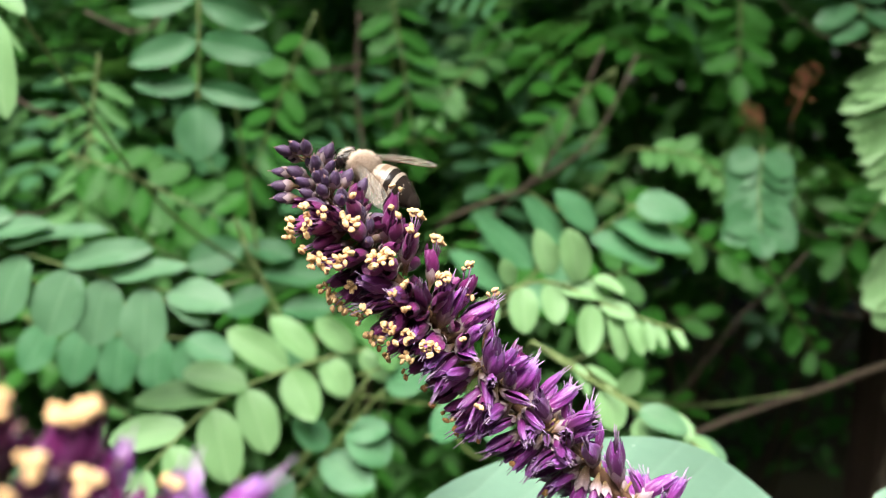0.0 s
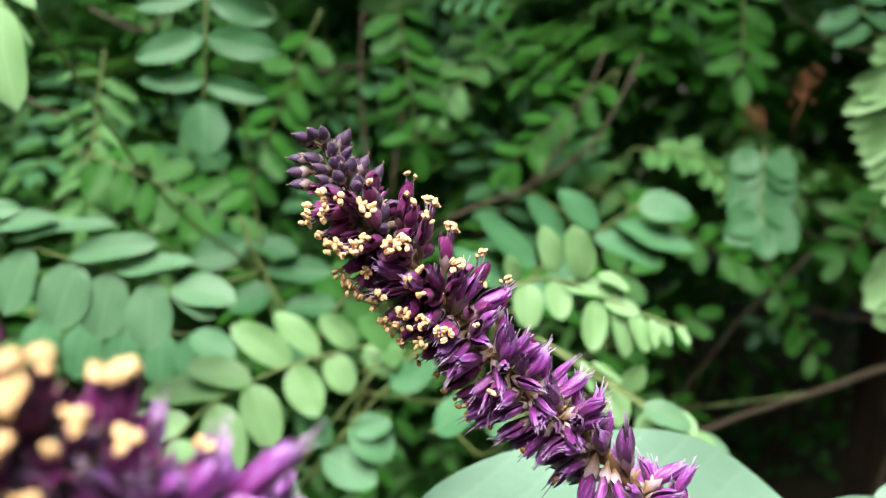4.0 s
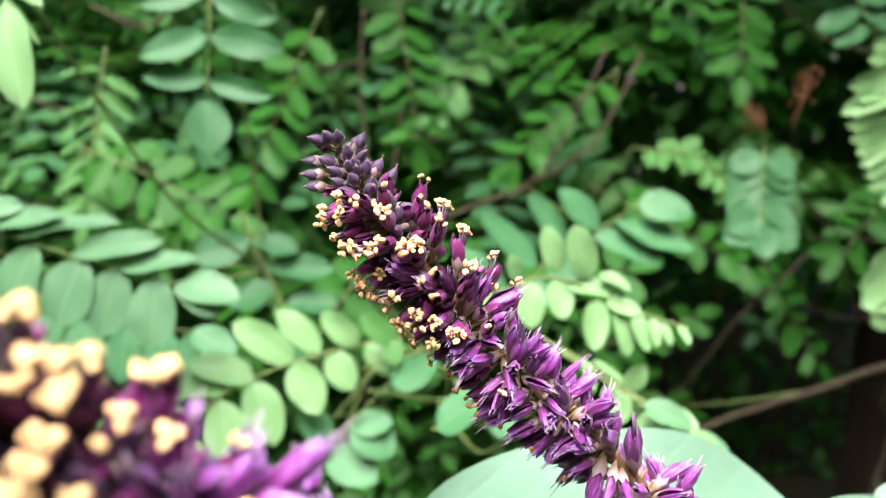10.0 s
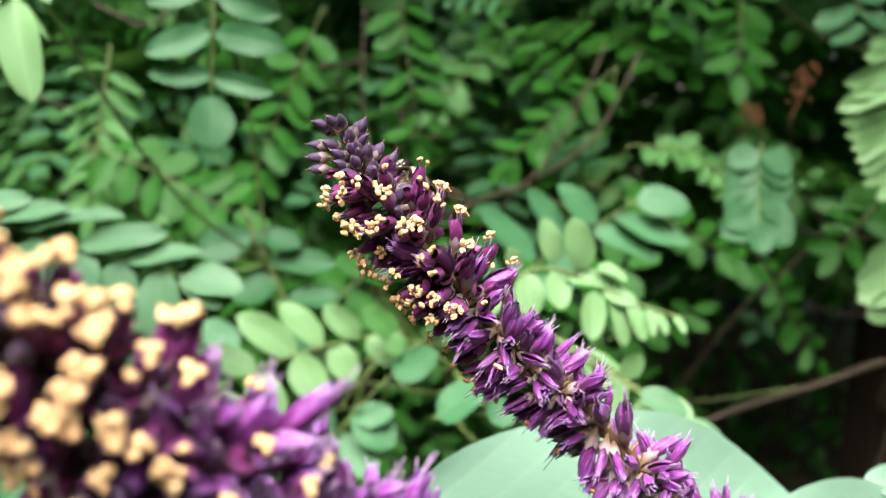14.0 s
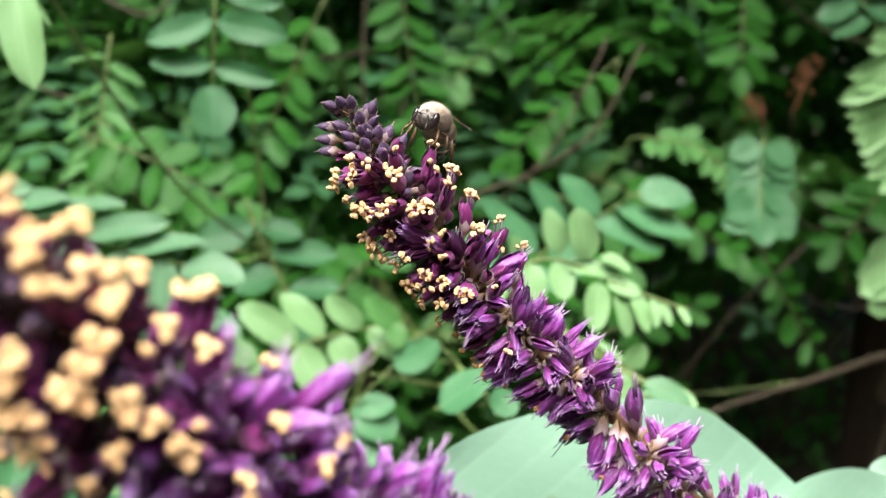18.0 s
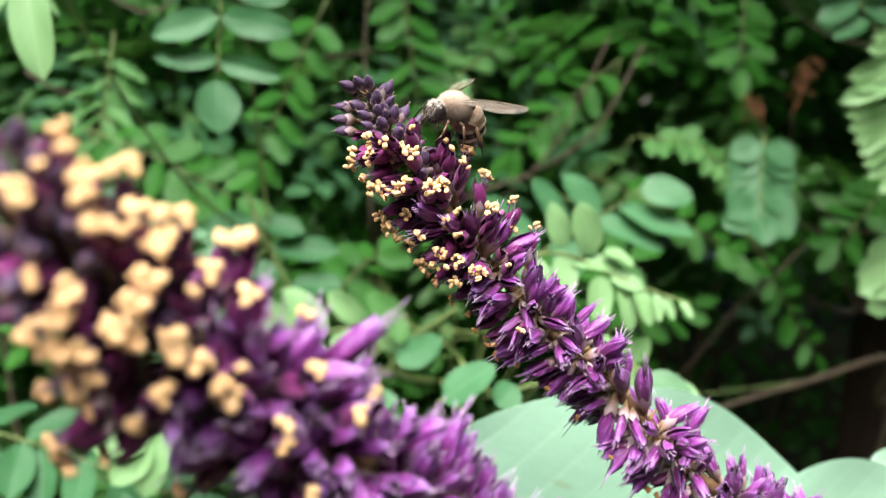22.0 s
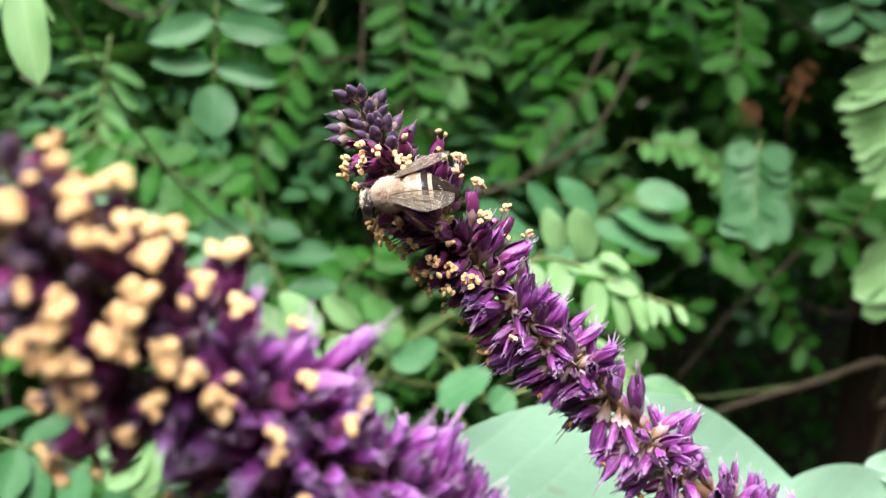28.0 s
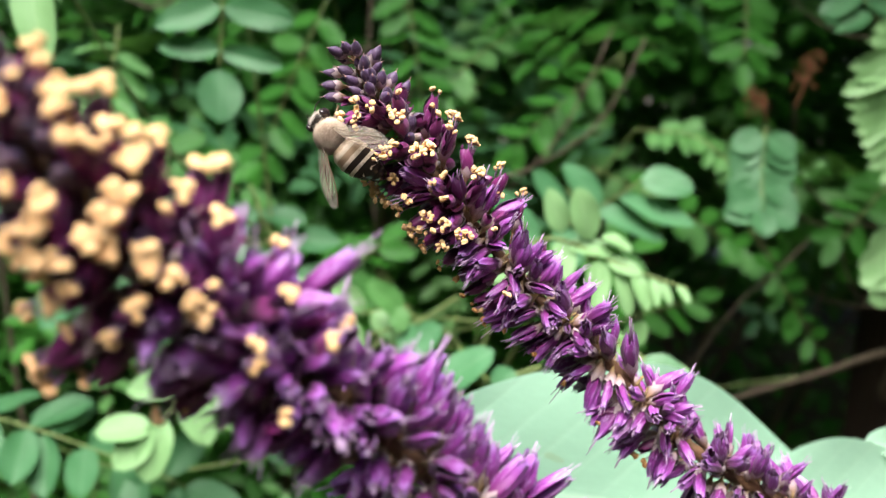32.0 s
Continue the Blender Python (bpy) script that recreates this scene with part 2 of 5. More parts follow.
def soil_material():
    m, nodes, links, bsdf = material("leaf_litter")
    co = nodes.new("ShaderNodeTexCoord").outputs["Object"]
    a, b, c = noise_node(nodes, links, co, 3.0, 5.0), noise_node(nodes, links, co, 40.0, 5.0), noise_node(nodes, links, co, 160.0, 3.0)
    col = mix(nodes, links, b, (0.025, 0.018, 0.012), (0.08, 0.05, 0.03))
    col = mix(nodes, links, math_node(nodes, links, "MULTIPLY", a, 0.5), col, (0.05, 0.07, 0.025))
    links.new(col, bsdf.inputs["Base Color"])
    bsdf.inputs["Roughness"].default_value = 0.95
    bump(nodes, links, bsdf, c, 0.8, 0.02)
    return m


SOIL = soil_material()


# ---- mesh helpers ----
def mesh_of(name, verts, faces, mats, smooth=True, slots=None):
    me = bpy.data.meshes.new(name)
    me.from_pydata([tuple(v) for v in verts], [], faces)
    for m in mats if isinstance(mats, (list, tuple)) else [mats]:
        me.materials.append(m)
    me.polygons.foreach_set("use_smooth", [smooth] * len(me.polygons))
    if slots:
        me.polygons.foreach_set("material_index", slots)
    me.update()
    return me


def child(name, me, parent, m=None, label=""):
    ob = new(name, me)
    ob.parent = parent
    if m is not None:
        ob.matrix_basis = m
    return tagged(ob, label)


def empty(name, m, label, category, group="", kind=""):
    ob = new(name)
    ob.empty_display_size = 0.01
    ob.matrix_basis = m
    return tagged(ob, label, category, group, kind)


def curve_points(points, count):
    """An even Catmull-Rom curve through the points."""
    p = [Vector(q) for q in points]
    p = [2 * p[0] - p[1]] + p + [2 * p[-1] - p[-2]]
    dense = []
    for i in range(1, len(p) - 2):
        for k in range(24):
            u = k / 24
            a, b, c, d = p[i - 1:i + 3]
            dense.append(0.5 * (2 * b + (c - a) * u + (2 * a - 5 * b + 4 * c - d) * u * u + (3 * b - a - 3 * c + d) * u ** 3))
    dense.append(p[-2])
    run = [0.0]
    for a, b in zip(dense, dense[1:]):
        run.append(run[-1] + (b - a).length)
    out, j = [], 0
    for k in range(count):
        s = run[-1] * k / (count - 1)
        while j < len(run) - 2 and run[j + 1] < s:
            j += 1
        f = (s - run[j]) / max(run[j + 1] - run[j], 1e-12)
        out.append(dense[j].lerp(dense[j + 1], min(max(f, 0), 1)))
    return out


def tube(points, radii, sides=6, rough=0.0, rng=None):
    """Vertices and faces of a closed tube along the points."""
    verts, faces = [], []
    side = None
    for i, p in enumerate(points):
        d = (points[min(i + 1, len(points) - 1)] - points[max(i - 1, 0)]).normalized()
        side = d.orthogonal().normalized() if side is None else (side - d * side.dot(d)).normalized()
        up = d.cross(side)
        for k in range(sides):
            a = 2 * math.pi * k / sides
            r = radii[i] * (1 + (rng.uniform(-rough, rough) if rng else 0))
            verts.append(p + (side * math.cos(a) + up * math.sin(a)) * r)
    n = len(points)
    for i in range(n - 1):
        for k in range(sides):
            a, b = i * sides + k, i * sides + (k + 1) % sides
            faces.append((a, b, b + sides, a + sides))
    faces.append(tuple(range(sides - 1, -1, -1)))
    faces.append(tuple(range((n - 1) * sides, n * sides)))
    return verts, faces


def joined(pieces):
    verts, faces = [], []
    for v, f in pieces:
        base = len(verts)
        verts += v
        faces += [tuple(i + base for i in face) for face in f]
    return verts, faces


def frame_of(origin, along, normal, length=1.0, width=1.0, depth=1.0):
    """A pose whose y runs along, with z near the normal, scaled to width, length and depth."""
    y = along.normalized()
    z = (normal - y * normal.dot(y)).normalized()
    x = y.cross(z)
    m = Matrix((x, y, z)).transposed().to_4x4()
    m.translation = origin
    return m @ Matrix.Diagonal((width, length, depth, 1))


def blob(centre, axes, rings=6, sides=8):
    """An ellipsoid with the three half axes, its poles on the last."""
    verts, faces = [centre - axes[2]], []
    for i in range(1, rings):
        a = math.pi * i / rings
        for k in range(sides):
            b = 2 * math.pi * k / sides
            verts.append(centre - axes[2] * math.cos(a) + (axes[0] * math.cos(b) + axes[1] * math.sin(b)) * math.sin(a))
    verts.append(centre + axes[2])
    last = len(verts) - 1
    for k in range(sides):
        faces.append((0, 1 + (k + 1) % sides, 1 + k))
        faces.append((last, last - sides + k, last - sides + (k + 1) % sides))
    for i in range(rings - 2):
        for k in range(sides):
            a, b = 1 + i * sides + k, 1 + i * sides + (k + 1) % sides
            faces.append((a, b, b + sides, a + sides))
    return verts, faces


# ---- leaves ----
def leaflet_mesh(name, mat, rng, blunt, cup, rows=10, cols=6, droop=1.0):
    """A leaflet from y = 0 to 1, x from -0.5 to 0.5, folded a little along its midrib, with a wavy edge."""
    verts, faces = [], []
    ph, ph2, bend = rng.uniform(0, 6), rng.uniform(0, 6), rng.uniform(-0.10, 0.03) * droop
    for i in range(rows + 1):
        v = i / rows
        half = 0.5 * math.sin(math.pi * v ** blunt) ** 0.52 if 0 < v < 1 else 0.012
        for j in range(cols + 1):
            u = j / cols * 2 - 1
            x = u * half * (1 + 0.03 * math.sin(7 * v + ph))
            z = cup * abs(u) ** 1.4 * half + bend * (v - 0.3) ** 2 * 2 + 0.018 * math.sin(9 * v + ph2 + 2 * u) * abs(u)
            verts.append((x, v, z))
    for i in range(rows):
        for j in range(cols):
            a = i * (cols + 1) + j
            faces.append((a, a + 1, a + cols + 2, a + cols + 1))
    return mesh_of(name, verts, faces, mat)


leaf_rng = random.Random(5)
LEAFLETS = {kind: [leaflet_mesh("leaflet", LEAF[kind], leaf_rng, leaf_rng.uniform(0.86, 1.02), leaf_rng.uniform(0.04, 0.16)) for _ in range(4)] for kind in LEAF}


def leaf_parts(root, base, tip, normal, pairs, length, ratio, angle, taper, arch, kind, end, rng, loose=1.0, petiole=0.12, radius=0.0007):
    """A pinnate leaf from base to tip, in metres: the stalk is a mesh under root, and the leaflets hang on it."""
    inv = root.matrix_basis.inverted()
    base, tip = inv @ base, inv @ tip
    normal = (inv.to_3x3() @ normal).normalized()
    mid = (base + tip) / 2 + normal * arch
    pts = curve_points([base, mid, tip], 14)
    stalk = child("stalk", mesh_of("stalk", *tube(pts, [radius * (1 - 0.5 * i / 13) for i in range(14)], 6), GREEN_STEM), root)
    count = len(pts) - 1
    for k in range(pairs):
        s = petiole + (1 - petiole) * (k + 0.5) / pairs
        size = length * (taper[0] + (taper[1] - taper[0]) * s)
        for side in (-1, 1):
            q = min(max(s + rng.uniform(-0.02, 0.02) * loose, 0), 1) * count
            i = min(int(q), count - 1)
            p = pts[i].lerp(pts[i + 1], q - i)
            d = (pts[i + 1] - pts[i]).normalized()
            out = d.cross(normal).normalized() * side
            a = radians(angle + rng.uniform(-9, 9) * loose)
            lean = rng.uniform(-0.28, 0.12) * loose
            along = d * math.cos(a) + out * math.sin(a) + normal * lean
            nor = normal + out * rng.uniform(-0.3, 0.3) * loose + d * rng.uniform(-0.3, 0.3) * loose
            z = size * rng.uniform(0.92, 1.06)
            child("leaflet", rng.choice(LEAFLETS[kind]), stalk, frame_of(p + along.normalized() * radius * 1.5, along, nor, z, z * ratio * rng.uniform(0.94, 1.06), z))
    d = (pts[-1] - pts[-2]).normalized()
    z = length * end
    child("leaflet", rng.choice(LEAFLETS[kind]), stalk, frame_of(pts[-1], d + normal * rng.uniform(-0.2, 0.1), normal, z, z * ratio, z))
    return stalk


LEAVES = []
LEAVES.append(("drooping grey-green leaf with scalloped overlapping leaflets", (165.1, 470.0, 53.0), (160.2, 458.0, 9.0), (0.05, -0.93, 0.36), 8, 19, 0.86, 60, (0.95, 1.05), -3, "dull_shaded", 0.85))
LEAVES.append(("curled young leaf with crowded leaflets", (109.1, 530.0, 59.0), (164.2, 500.0, 27.7), (0.20, -0.81, 0.55), 9, 16, 0.62, 66, (0.95, 0.75), 14, "soft", 0.6))
LEAVES.append(("dark green hanging leaf with small leaflets", (222.1, 660.0, 6.6), (282.6, 680.0, -84.2), (0.00, -0.80, 0.60), 6, 23, 0.5, 64, (1, 0.9), 0, "mature", 0.9))
LEAVES.append(("dark green leaf with broad leaflets", (-210.3, 370.0, -84.7), (-109.9, 370.0, -117.3), (0.00, -0.72, 0.70), 7, 27, 0.55, 66, (1, 0.95), 5, "dull_shaded", 0.9))
LEAVES.append(("long yellow-green leaf with narrow leaflets", (-197.0, 520.0, 111.9), (-200.3, 500.0, 14.3), (0.10, -0.75, 0.65), 10, 27, 0.32, 52, (1, 0.8), 0, "soft", 0.8))
LEAVES.append(("curled green leaf with small leaflets", (96.8, 720.0, 141.6), (17.9, 700.0, 155.0), (0.00, -0.71, 0.71), 8, 19, 0.5, 70, (1, 0.7), 10, "soft", 0.8))
LEAVES.append(("green leaf with oval leaflets", (210.2, 640.0, 199.5), (202.1, 620.0, 120.0), (0.00, -0.80, 0.60), 5, 27, 0.5, 72, (1, 0.95), 0, "mature", 0.9))
LEAVES.append(("green leaf with pointed oval leaflets", (39.4, 660.0, 144.1), (-9.2, 620.0, 93.0), (0.00, -0.76, 0.65), 6, 22, 0.5, 66, (1, 0.8), 4, "soft", 0.8))
LEAVES.append(("green leaf with oval leaflets", (-35.1, 600.0, 179.6), (-18.9, 620.0, 69.8), (0.00, -0.76, 0.65), 7, 27, 0.5, 68, (1, 0.9), 0, "mature", 0.9))
LEAVES.append(("green leaf with oval leaflets", (114.2, 600.0, 119.8), (44.8, 620.0, 58.3), (0.00, -0.76, 0.65), 7, 26, 0.5, 66, (1, 0.9), 4, "mature", 0.9))
LEAVES.append(("green leaf with oval leaflets", (-78.0, 560.0, 146.7), (-124.1, 580.0, 40.1), (0.00, -0.76, 0.65), 7, 26, 0.55, 68, (1, 0.9), 4, "mature", 0.9))
LEAVES.append(("dark green leaf with oval leaflets", (-206.5, 500.0, 53.2), (-114.7, 480.0, 13.7), (0.00, -0.76, 0.65), 6, 25, 0.55, 68, (1, 0.9), 4, "mature", 0.9))
LEAVES.append(("green leaf with oval leaflets", (92.4, 580.0, 40.1), (210.6, 620.0, -15.0), (0.00, -0.76, 0.65), 6, 25, 0.5, 66, (1, 0.9), 4, "mature", 0.9))
LEAVES.append(("green leaf with oval leaflets", (29.9, 500.0, -37.0), (105.5, 520.0, -12.6), (0.00, -0.76, 0.65), 5, 26, 0.5, 66, (1, 0.9), 4, "mature", 0.9))
LEAVES.append(("dark green leaf with oval leaflets", (84.4, 600.0, -74.3), (172.0, 620.0, -45.9), (0.00, -0.76, 0.65), 5, 24, 0.5, 66, (1, 0.9), 4, "mature", 0.9))
LEAVES.append(("dark green leaf with oval leaflets", (314.7, 620.0, 50.5), (263.5, 600.0, -3.3), (0.00, -0.76, 0.65), 6, 24, 0.5, 66, (1, 0.9), 4, "mature", 0.9))
LEAVES.append(("dark green leaf with oval leaflets", (-69.7, 500.0, -46.3), (-40.1, 520.0, -12.6), (0.00, -0.76, 0.65), 4, 25, 0.55, 66, (1, 0.9), 4, "mature", 0.9))
BROAD = []
BROAD.append(((-11.0, 158.0, -56.5), (96.9, 212.0, -84.2), (0.28, -0.7, 0.66), 0.44))
BROAD.append(((68.7, 200.0, -73.0), (152.0, 240.0, -97.0), (0.28, -0.7, 0.66), 0.42))
BROAD.append(((127.1, 232.0, -66.9), (107.9, 228.0, -63.1), (0.1, -0.84, 0.47), 0.5))
PLACED = []
PLACED.append(("hanging blue-green leaf with rounded leaflets", "dull_shaded", -0.1, [(-98.1, 365.0, 143.3), (-99.4, 370.0, 101.5), (-101.0, 374.0, 58.9)], [
    ((-101.0, 374.0, 59.3), (-99.4, 370.0, 36.2), 18.6),
    ((-101.4, 374.0, 67.7), (-126.6, 370.0, 67.0), 10.7),
    ((-99.8, 374.0, 67.7), (-72.7, 370.0, 59.6), 9.8),
    ((-100.8, 370.0, 84.9), (-126.6, 366.0, 74.2), 13.4),
    ((-98.5, 370.0, 85.4), (-68.3, 366.0, 78.1), 13.4),
    ((-98.7, 370.0, 101.5), (-71.0, 366.0, 90.9), 13.4),
    ((-101.0, 370.0, 103.8), (-127.3, 366.0, 95.9), 11.5),
    ((-98.7, 370.0, 119.9), (-69.2, 366.0, 111.8), 11.5),
    ((-101.0, 370.0, 121.1), (-127.3, 366.0, 114.1), 11.5),
]))
PLACED.append(("broad blue-green leaf with overlapping rounded leaflets", "pale", 0.5, [(-206.0, 340.0, 11.9), (-162.7, 338.0, 0.6), (-132.1, 335.0, -8.5), (-100.0, 332.0, -15.5)], [
    ((-156.4, 338.0, -2.9), (-165.0, 334.0, -26.8), 21.0),
    ((-137.3, 335.0, -7.7), (-145.0, 331.0, -31.9), 21.9),
    ((-123.4, 335.0, -11.0), (-128.5, 331.0, -35.6), 18.3),
    ((-107.0, 332.0, -13.4), (-109.0, 328.0, -39.4), 18.2),
    ((-140.5, 335.0, -4.4), (-106.7, 331.0, 1.5), 11.5),
    ((-123.8, 335.0, -9.8), (-93.1, 331.0, -6.0), 10.4),
    ((-164.8, 338.0, 1.1), (-124.5, 334.0, 9.4), 10.5),
    ((-177.5, 338.0, 4.8), (-144.2, 334.0, 10.2), 10.5),
    ((-100.0, 332.0, -15.9), (-76.9, 328.0, -19.4), 14.5),
    ((-102.0, 332.0, -14.2), (-84.5, 328.0, -26.7), 10.3),
    ((-177.5, 338.0, 3.4), (-183.7, 334.0, -20.6), 20.0),
    ((-191.2, 340.0, 7.6), (-159.7, 336.0, 13.8), 10.6),
]))
PLACED.append(("dull green leaf half hidden under another leaf", "sheen_blue", 0.5, [(-199.0, 430.0, -31.8), (-156.2, 430.0, -39.8), (-121.4, 430.0, -42.5)], [
    ((-169.6, 430.0, -37.7), (-175.4, 426.0, -63.9), 19.3),
    ((-150.9, 430.0, -40.4), (-154.2, 426.0, -67.0), 19.3),
    ((-133.5, 430.0, -41.7), (-134.9, 426.0, -67.0), 19.3),
    ((-121.4, 430.0, -42.5), (-116.3, 426.0, -66.0), 18.2),
    ((-185.6, 430.0, -34.5), (-197.2, 426.0, -58.0), 18.7),
    ((-121.4, 430.0, -42.0), (-99.1, 426.0, -52.7), 16.1),
]))
PLACED.append(("light green young leaf with oval leaflets", "young", 0.5, [(-19.4, 400.0, -41.3), (-44.6, 390.0, -45.4), (-65.9, 380.0, -50.8), (-82.6, 365.0, -57.0), (-95.8, 355.0, -65.6), (-103.9, 345.0, -74.9), (-114.8, 338.0, -86.4)], [
    ((-100.3, 355.0, -70.0), (-130.6, 351.0, -73.6), 14.1),
    ((-87.2, 365.0, -60.6), (-124.0, 361.0, -58.6), 14.5),
    ((-75.8, 365.0, -54.3), (-103.7, 361.0, -48.0), 14.1),
    ((-65.9, 380.0, -49.9), (-89.3, 376.0, -33.2), 14.7),
    ((-53.9, 390.0, -46.3), (-73.0, 386.0, -28.1), 13.1),
    ((-36.9, 390.0, -42.9), (-53.8, 386.0, -30.0), 11.2),
    ((-102.8, 345.0, -73.8), (-93.1, 341.0, -93.1), 13.7),
    ((-87.4, 355.0, -62.0), (-82.7, 351.0, -91.0), 17.7),
    ((-78.1, 365.0, -56.5), (-68.7, 361.0, -81.1), 16.4),
    ((-65.2, 380.0, -50.8), (-52.9, 376.0, -71.3), 15.6),
    ((-51.4, 390.0, -46.8), (-40.3, 386.0, -62.7), 13.6),
    ((-35.4, 390.0, -43.4), (-23.0, 386.0, -55.5), 12.1),
    ((-109.8, 338.0, -82.2), (-116.1, 334.0, -106.8), 13.5),
    ((-114.4, 338.0, -86.0), (-135.9, 334.0, -87.0), 12.6),
    ((-114.8, 338.0, -86.4), (-127.6, 334.0, -101.6), 13.9),
]))
PLACED.append(("blue-green leaf with long oval leaflets", "sheen_blue", 0.5, [(26.3, 440.0, -28.5), (53.4, 438.0, -3.8), (77.4, 435.0, 11.1), (91.7, 432.0, 21.2)], [
    ((41.2, 438.0, -7.3), (15.7, 434.0, 15.4), 17.4),
    ((26.3, 440.0, -16.1), (3.5, 436.0, 0.3), 17.0),
    ((55.6, 438.0, 5.7), (38.6, 434.0, 24.6), 16.4),
    ((72.5, 435.0, 8.9), (53.6, 431.0, 28.2), 15.7),
    ((91.1, 432.0, 23.9), (116.6, 428.0, 17.3), 16.7),
    ((81.5, 435.0, 12.5), (118.3, 431.0, -1.9), 15.7),
    ((69.3, 435.0, 7.9), (103.2, 431.0, -7.5), 13.0),
    ((49.3, 438.0, -1.1), (62.4, 434.0, -22.7), 16.4),
    ((33.1, 440.0, -17.5), (54.5, 436.0, -25.5), 15.3),
]))
PLACED.append(("yellow-green young leaf with round leaflets", "young", 0.5, [(12.4, 302.0, -17.6), (32.9, 300.0, -10.6), (50.8, 296.0, -17.3), (64.7, 292.0, -22.5), (76.3, 288.0, -26.3)], [
    ((37.5, 300.0, -5.8), (30.9, 296.0, 6.5), 8.6),
    ((47.2, 296.0, -6.2), (40.3, 292.0, 6.4), 10.7),
    ((53.4, 296.0, 0.2), (58.5, 292.0, -13.6), 5.9),
    ((26.5, 300.0, -12.5), (26.5, 296.0, -27.4), 10.1),
    ((16.5, 302.0, -15.8), (12.6, 298.0, -26.1), 9.0),
    ((35.7, 300.0, -11.4), (37.2, 296.0, -24.5), 9.0),
    ((37.0, 300.0, -14.0), (56.0, 296.0, -14.5), 8.2),
    ((50.5, 296.0, -17.3), (62.1, 292.0, -22.0), 6.3),
    ((47.5, 296.0, -19.7), (46.5, 292.0, -34.3), 9.2),
    ((55.4, 296.0, -21.0), (58.5, 292.0, -35.8), 7.0),
    ((59.6, 292.0, -22.0), (63.8, 288.0, -33.5), 6.2),
    ((65.0, 292.0, -22.7), (66.5, 288.0, -32.4), 4.4),
    ((69.2, 292.0, -24.1), (71.0, 288.0, -31.7), 3.3),
    ((72.8, 288.0, -25.3), (76.0, 284.0, -30.6), 3.2),
    ((22.6, 300.0, -11.0), (19.5, 296.0, -3.5), 6.3),
]))
PLACED.append(("pale young shoot with small round leaflets", "young", 0.5, [(28.2, 290.0, -29.6), (45.4, 285.0, -38.8), (55.1, 280.0, -45.1), (67.8, 275.0, -53.2), (82.6, 265.0, -64.1)], [
    ((54.7, 280.0, -44.1), (59.8, 276.0, -36.2), 7.0),
    ((50.2, 280.0, -43.4), (52.6, 276.0, -55.1), 10.1),
    ((61.8, 275.0, -50.8), (61.7, 271.0, -61.4), 10.6),
    ((64.7, 275.0, -51.1), (74.9, 271.0, -56.8), 9.6),
    ((72.0, 275.0, -57.1), (84.5, 271.0, -64.2), 7.2),
    ((42.2, 285.0, -34.9), (45.5, 281.0, -45.6), 3.9),
    ((46.5, 285.0, -34.2), (55.6, 281.0, -43.2), 2.8),
    ((74.4, 265.0, -58.3), (70.0, 261.0, -64.8), 6.6),
]))
PLACED.append(("light green leaf with long overlapping leaflets", "young", -0.1, [(239.6, 450.0, 115.1), (227.3, 445.0, 77.8), (226.1, 440.0, 27.7)], [
    ((226.5, 445.0, 91.6), (197.5, 441.0, 79.8), 13.1),
    ((226.5, 445.0, 80.6), (193.7, 441.0, 67.8), 13.1),
    ((227.8, 445.0, 64.0), (198.1, 441.0, 53.5), 11.3),
    ((228.7, 445.0, 54.3), (203.0, 441.0, 42.0), 11.3),
    ((226.7, 440.0, 42.7), (205.1, 436.0, 29.6), 10.3),
    ((228.0, 440.0, 33.1), (211.0, 436.0, 23.1), 9.2),
    ((231.8, 450.0, 98.3), (208.7, 446.0, 94.6), 10.6),
    ((229.0, 447.0, 86.0), (199.0, 443.0, 73.5), 12.0),
    ((228.0, 445.0, 72.0), (196.5, 441.0, 60.0), 12.0),
    ((228.5, 445.0, 59.0), (201.0, 441.0, 47.5), 11.0),
    ((227.5, 442.0, 48.0), (204.0, 438.0, 36.0), 10.5),
    ((236.0, 450.0, 108.0), (211.0, 446.0, 101.0), 11.0),
]))
PLACED.append(("light green leaf with narrow leaflets", "young", -0.1, [(245.2, 450.0, 11.5), (231.2, 450.0, -8.1), (225.7, 450.0, -33.3)], [
    ((231.8, 450.0, -5.3), (206.4, 446.0, -19.7), 20.4),
    ((231.8, 450.0, -17.9), (207.0, 446.0, -27.5), 18.5),
    ((231.8, 450.0, -26.3), (212.0, 446.0, -36.9), 17.1),
    ((234.6, 450.0, 3.1), (211.4, 446.0, -8.0), 17.6),
]))
PLACED.append(("blue-green leaf with rounded leaflets", "dull_shaded", 0.5, [(239.4, 545.0, 176.7), (247.3, 540.0, 144.8), (263.3, 535.0, 113.5)], [
    ((243.9, 540.0, 144.8), (220.1, 536.0, 131.7), 15.5),
    ((250.6, 540.0, 134.1), (229.4, 536.0, 121.1), 14.8),
    ((249.9, 540.0, 142.1), (264.8, 536.0, 131.7), 12.8),
    ((257.6, 535.0, 126.2), (270.2, 531.0, 114.0), 14.6),
    ((240.5, 540.0, 156.6), (218.1, 536.0, 152.1), 14.8),
    ((243.9, 540.0, 154.9), (262.1, 536.0, 148.7), 13.4),
]))
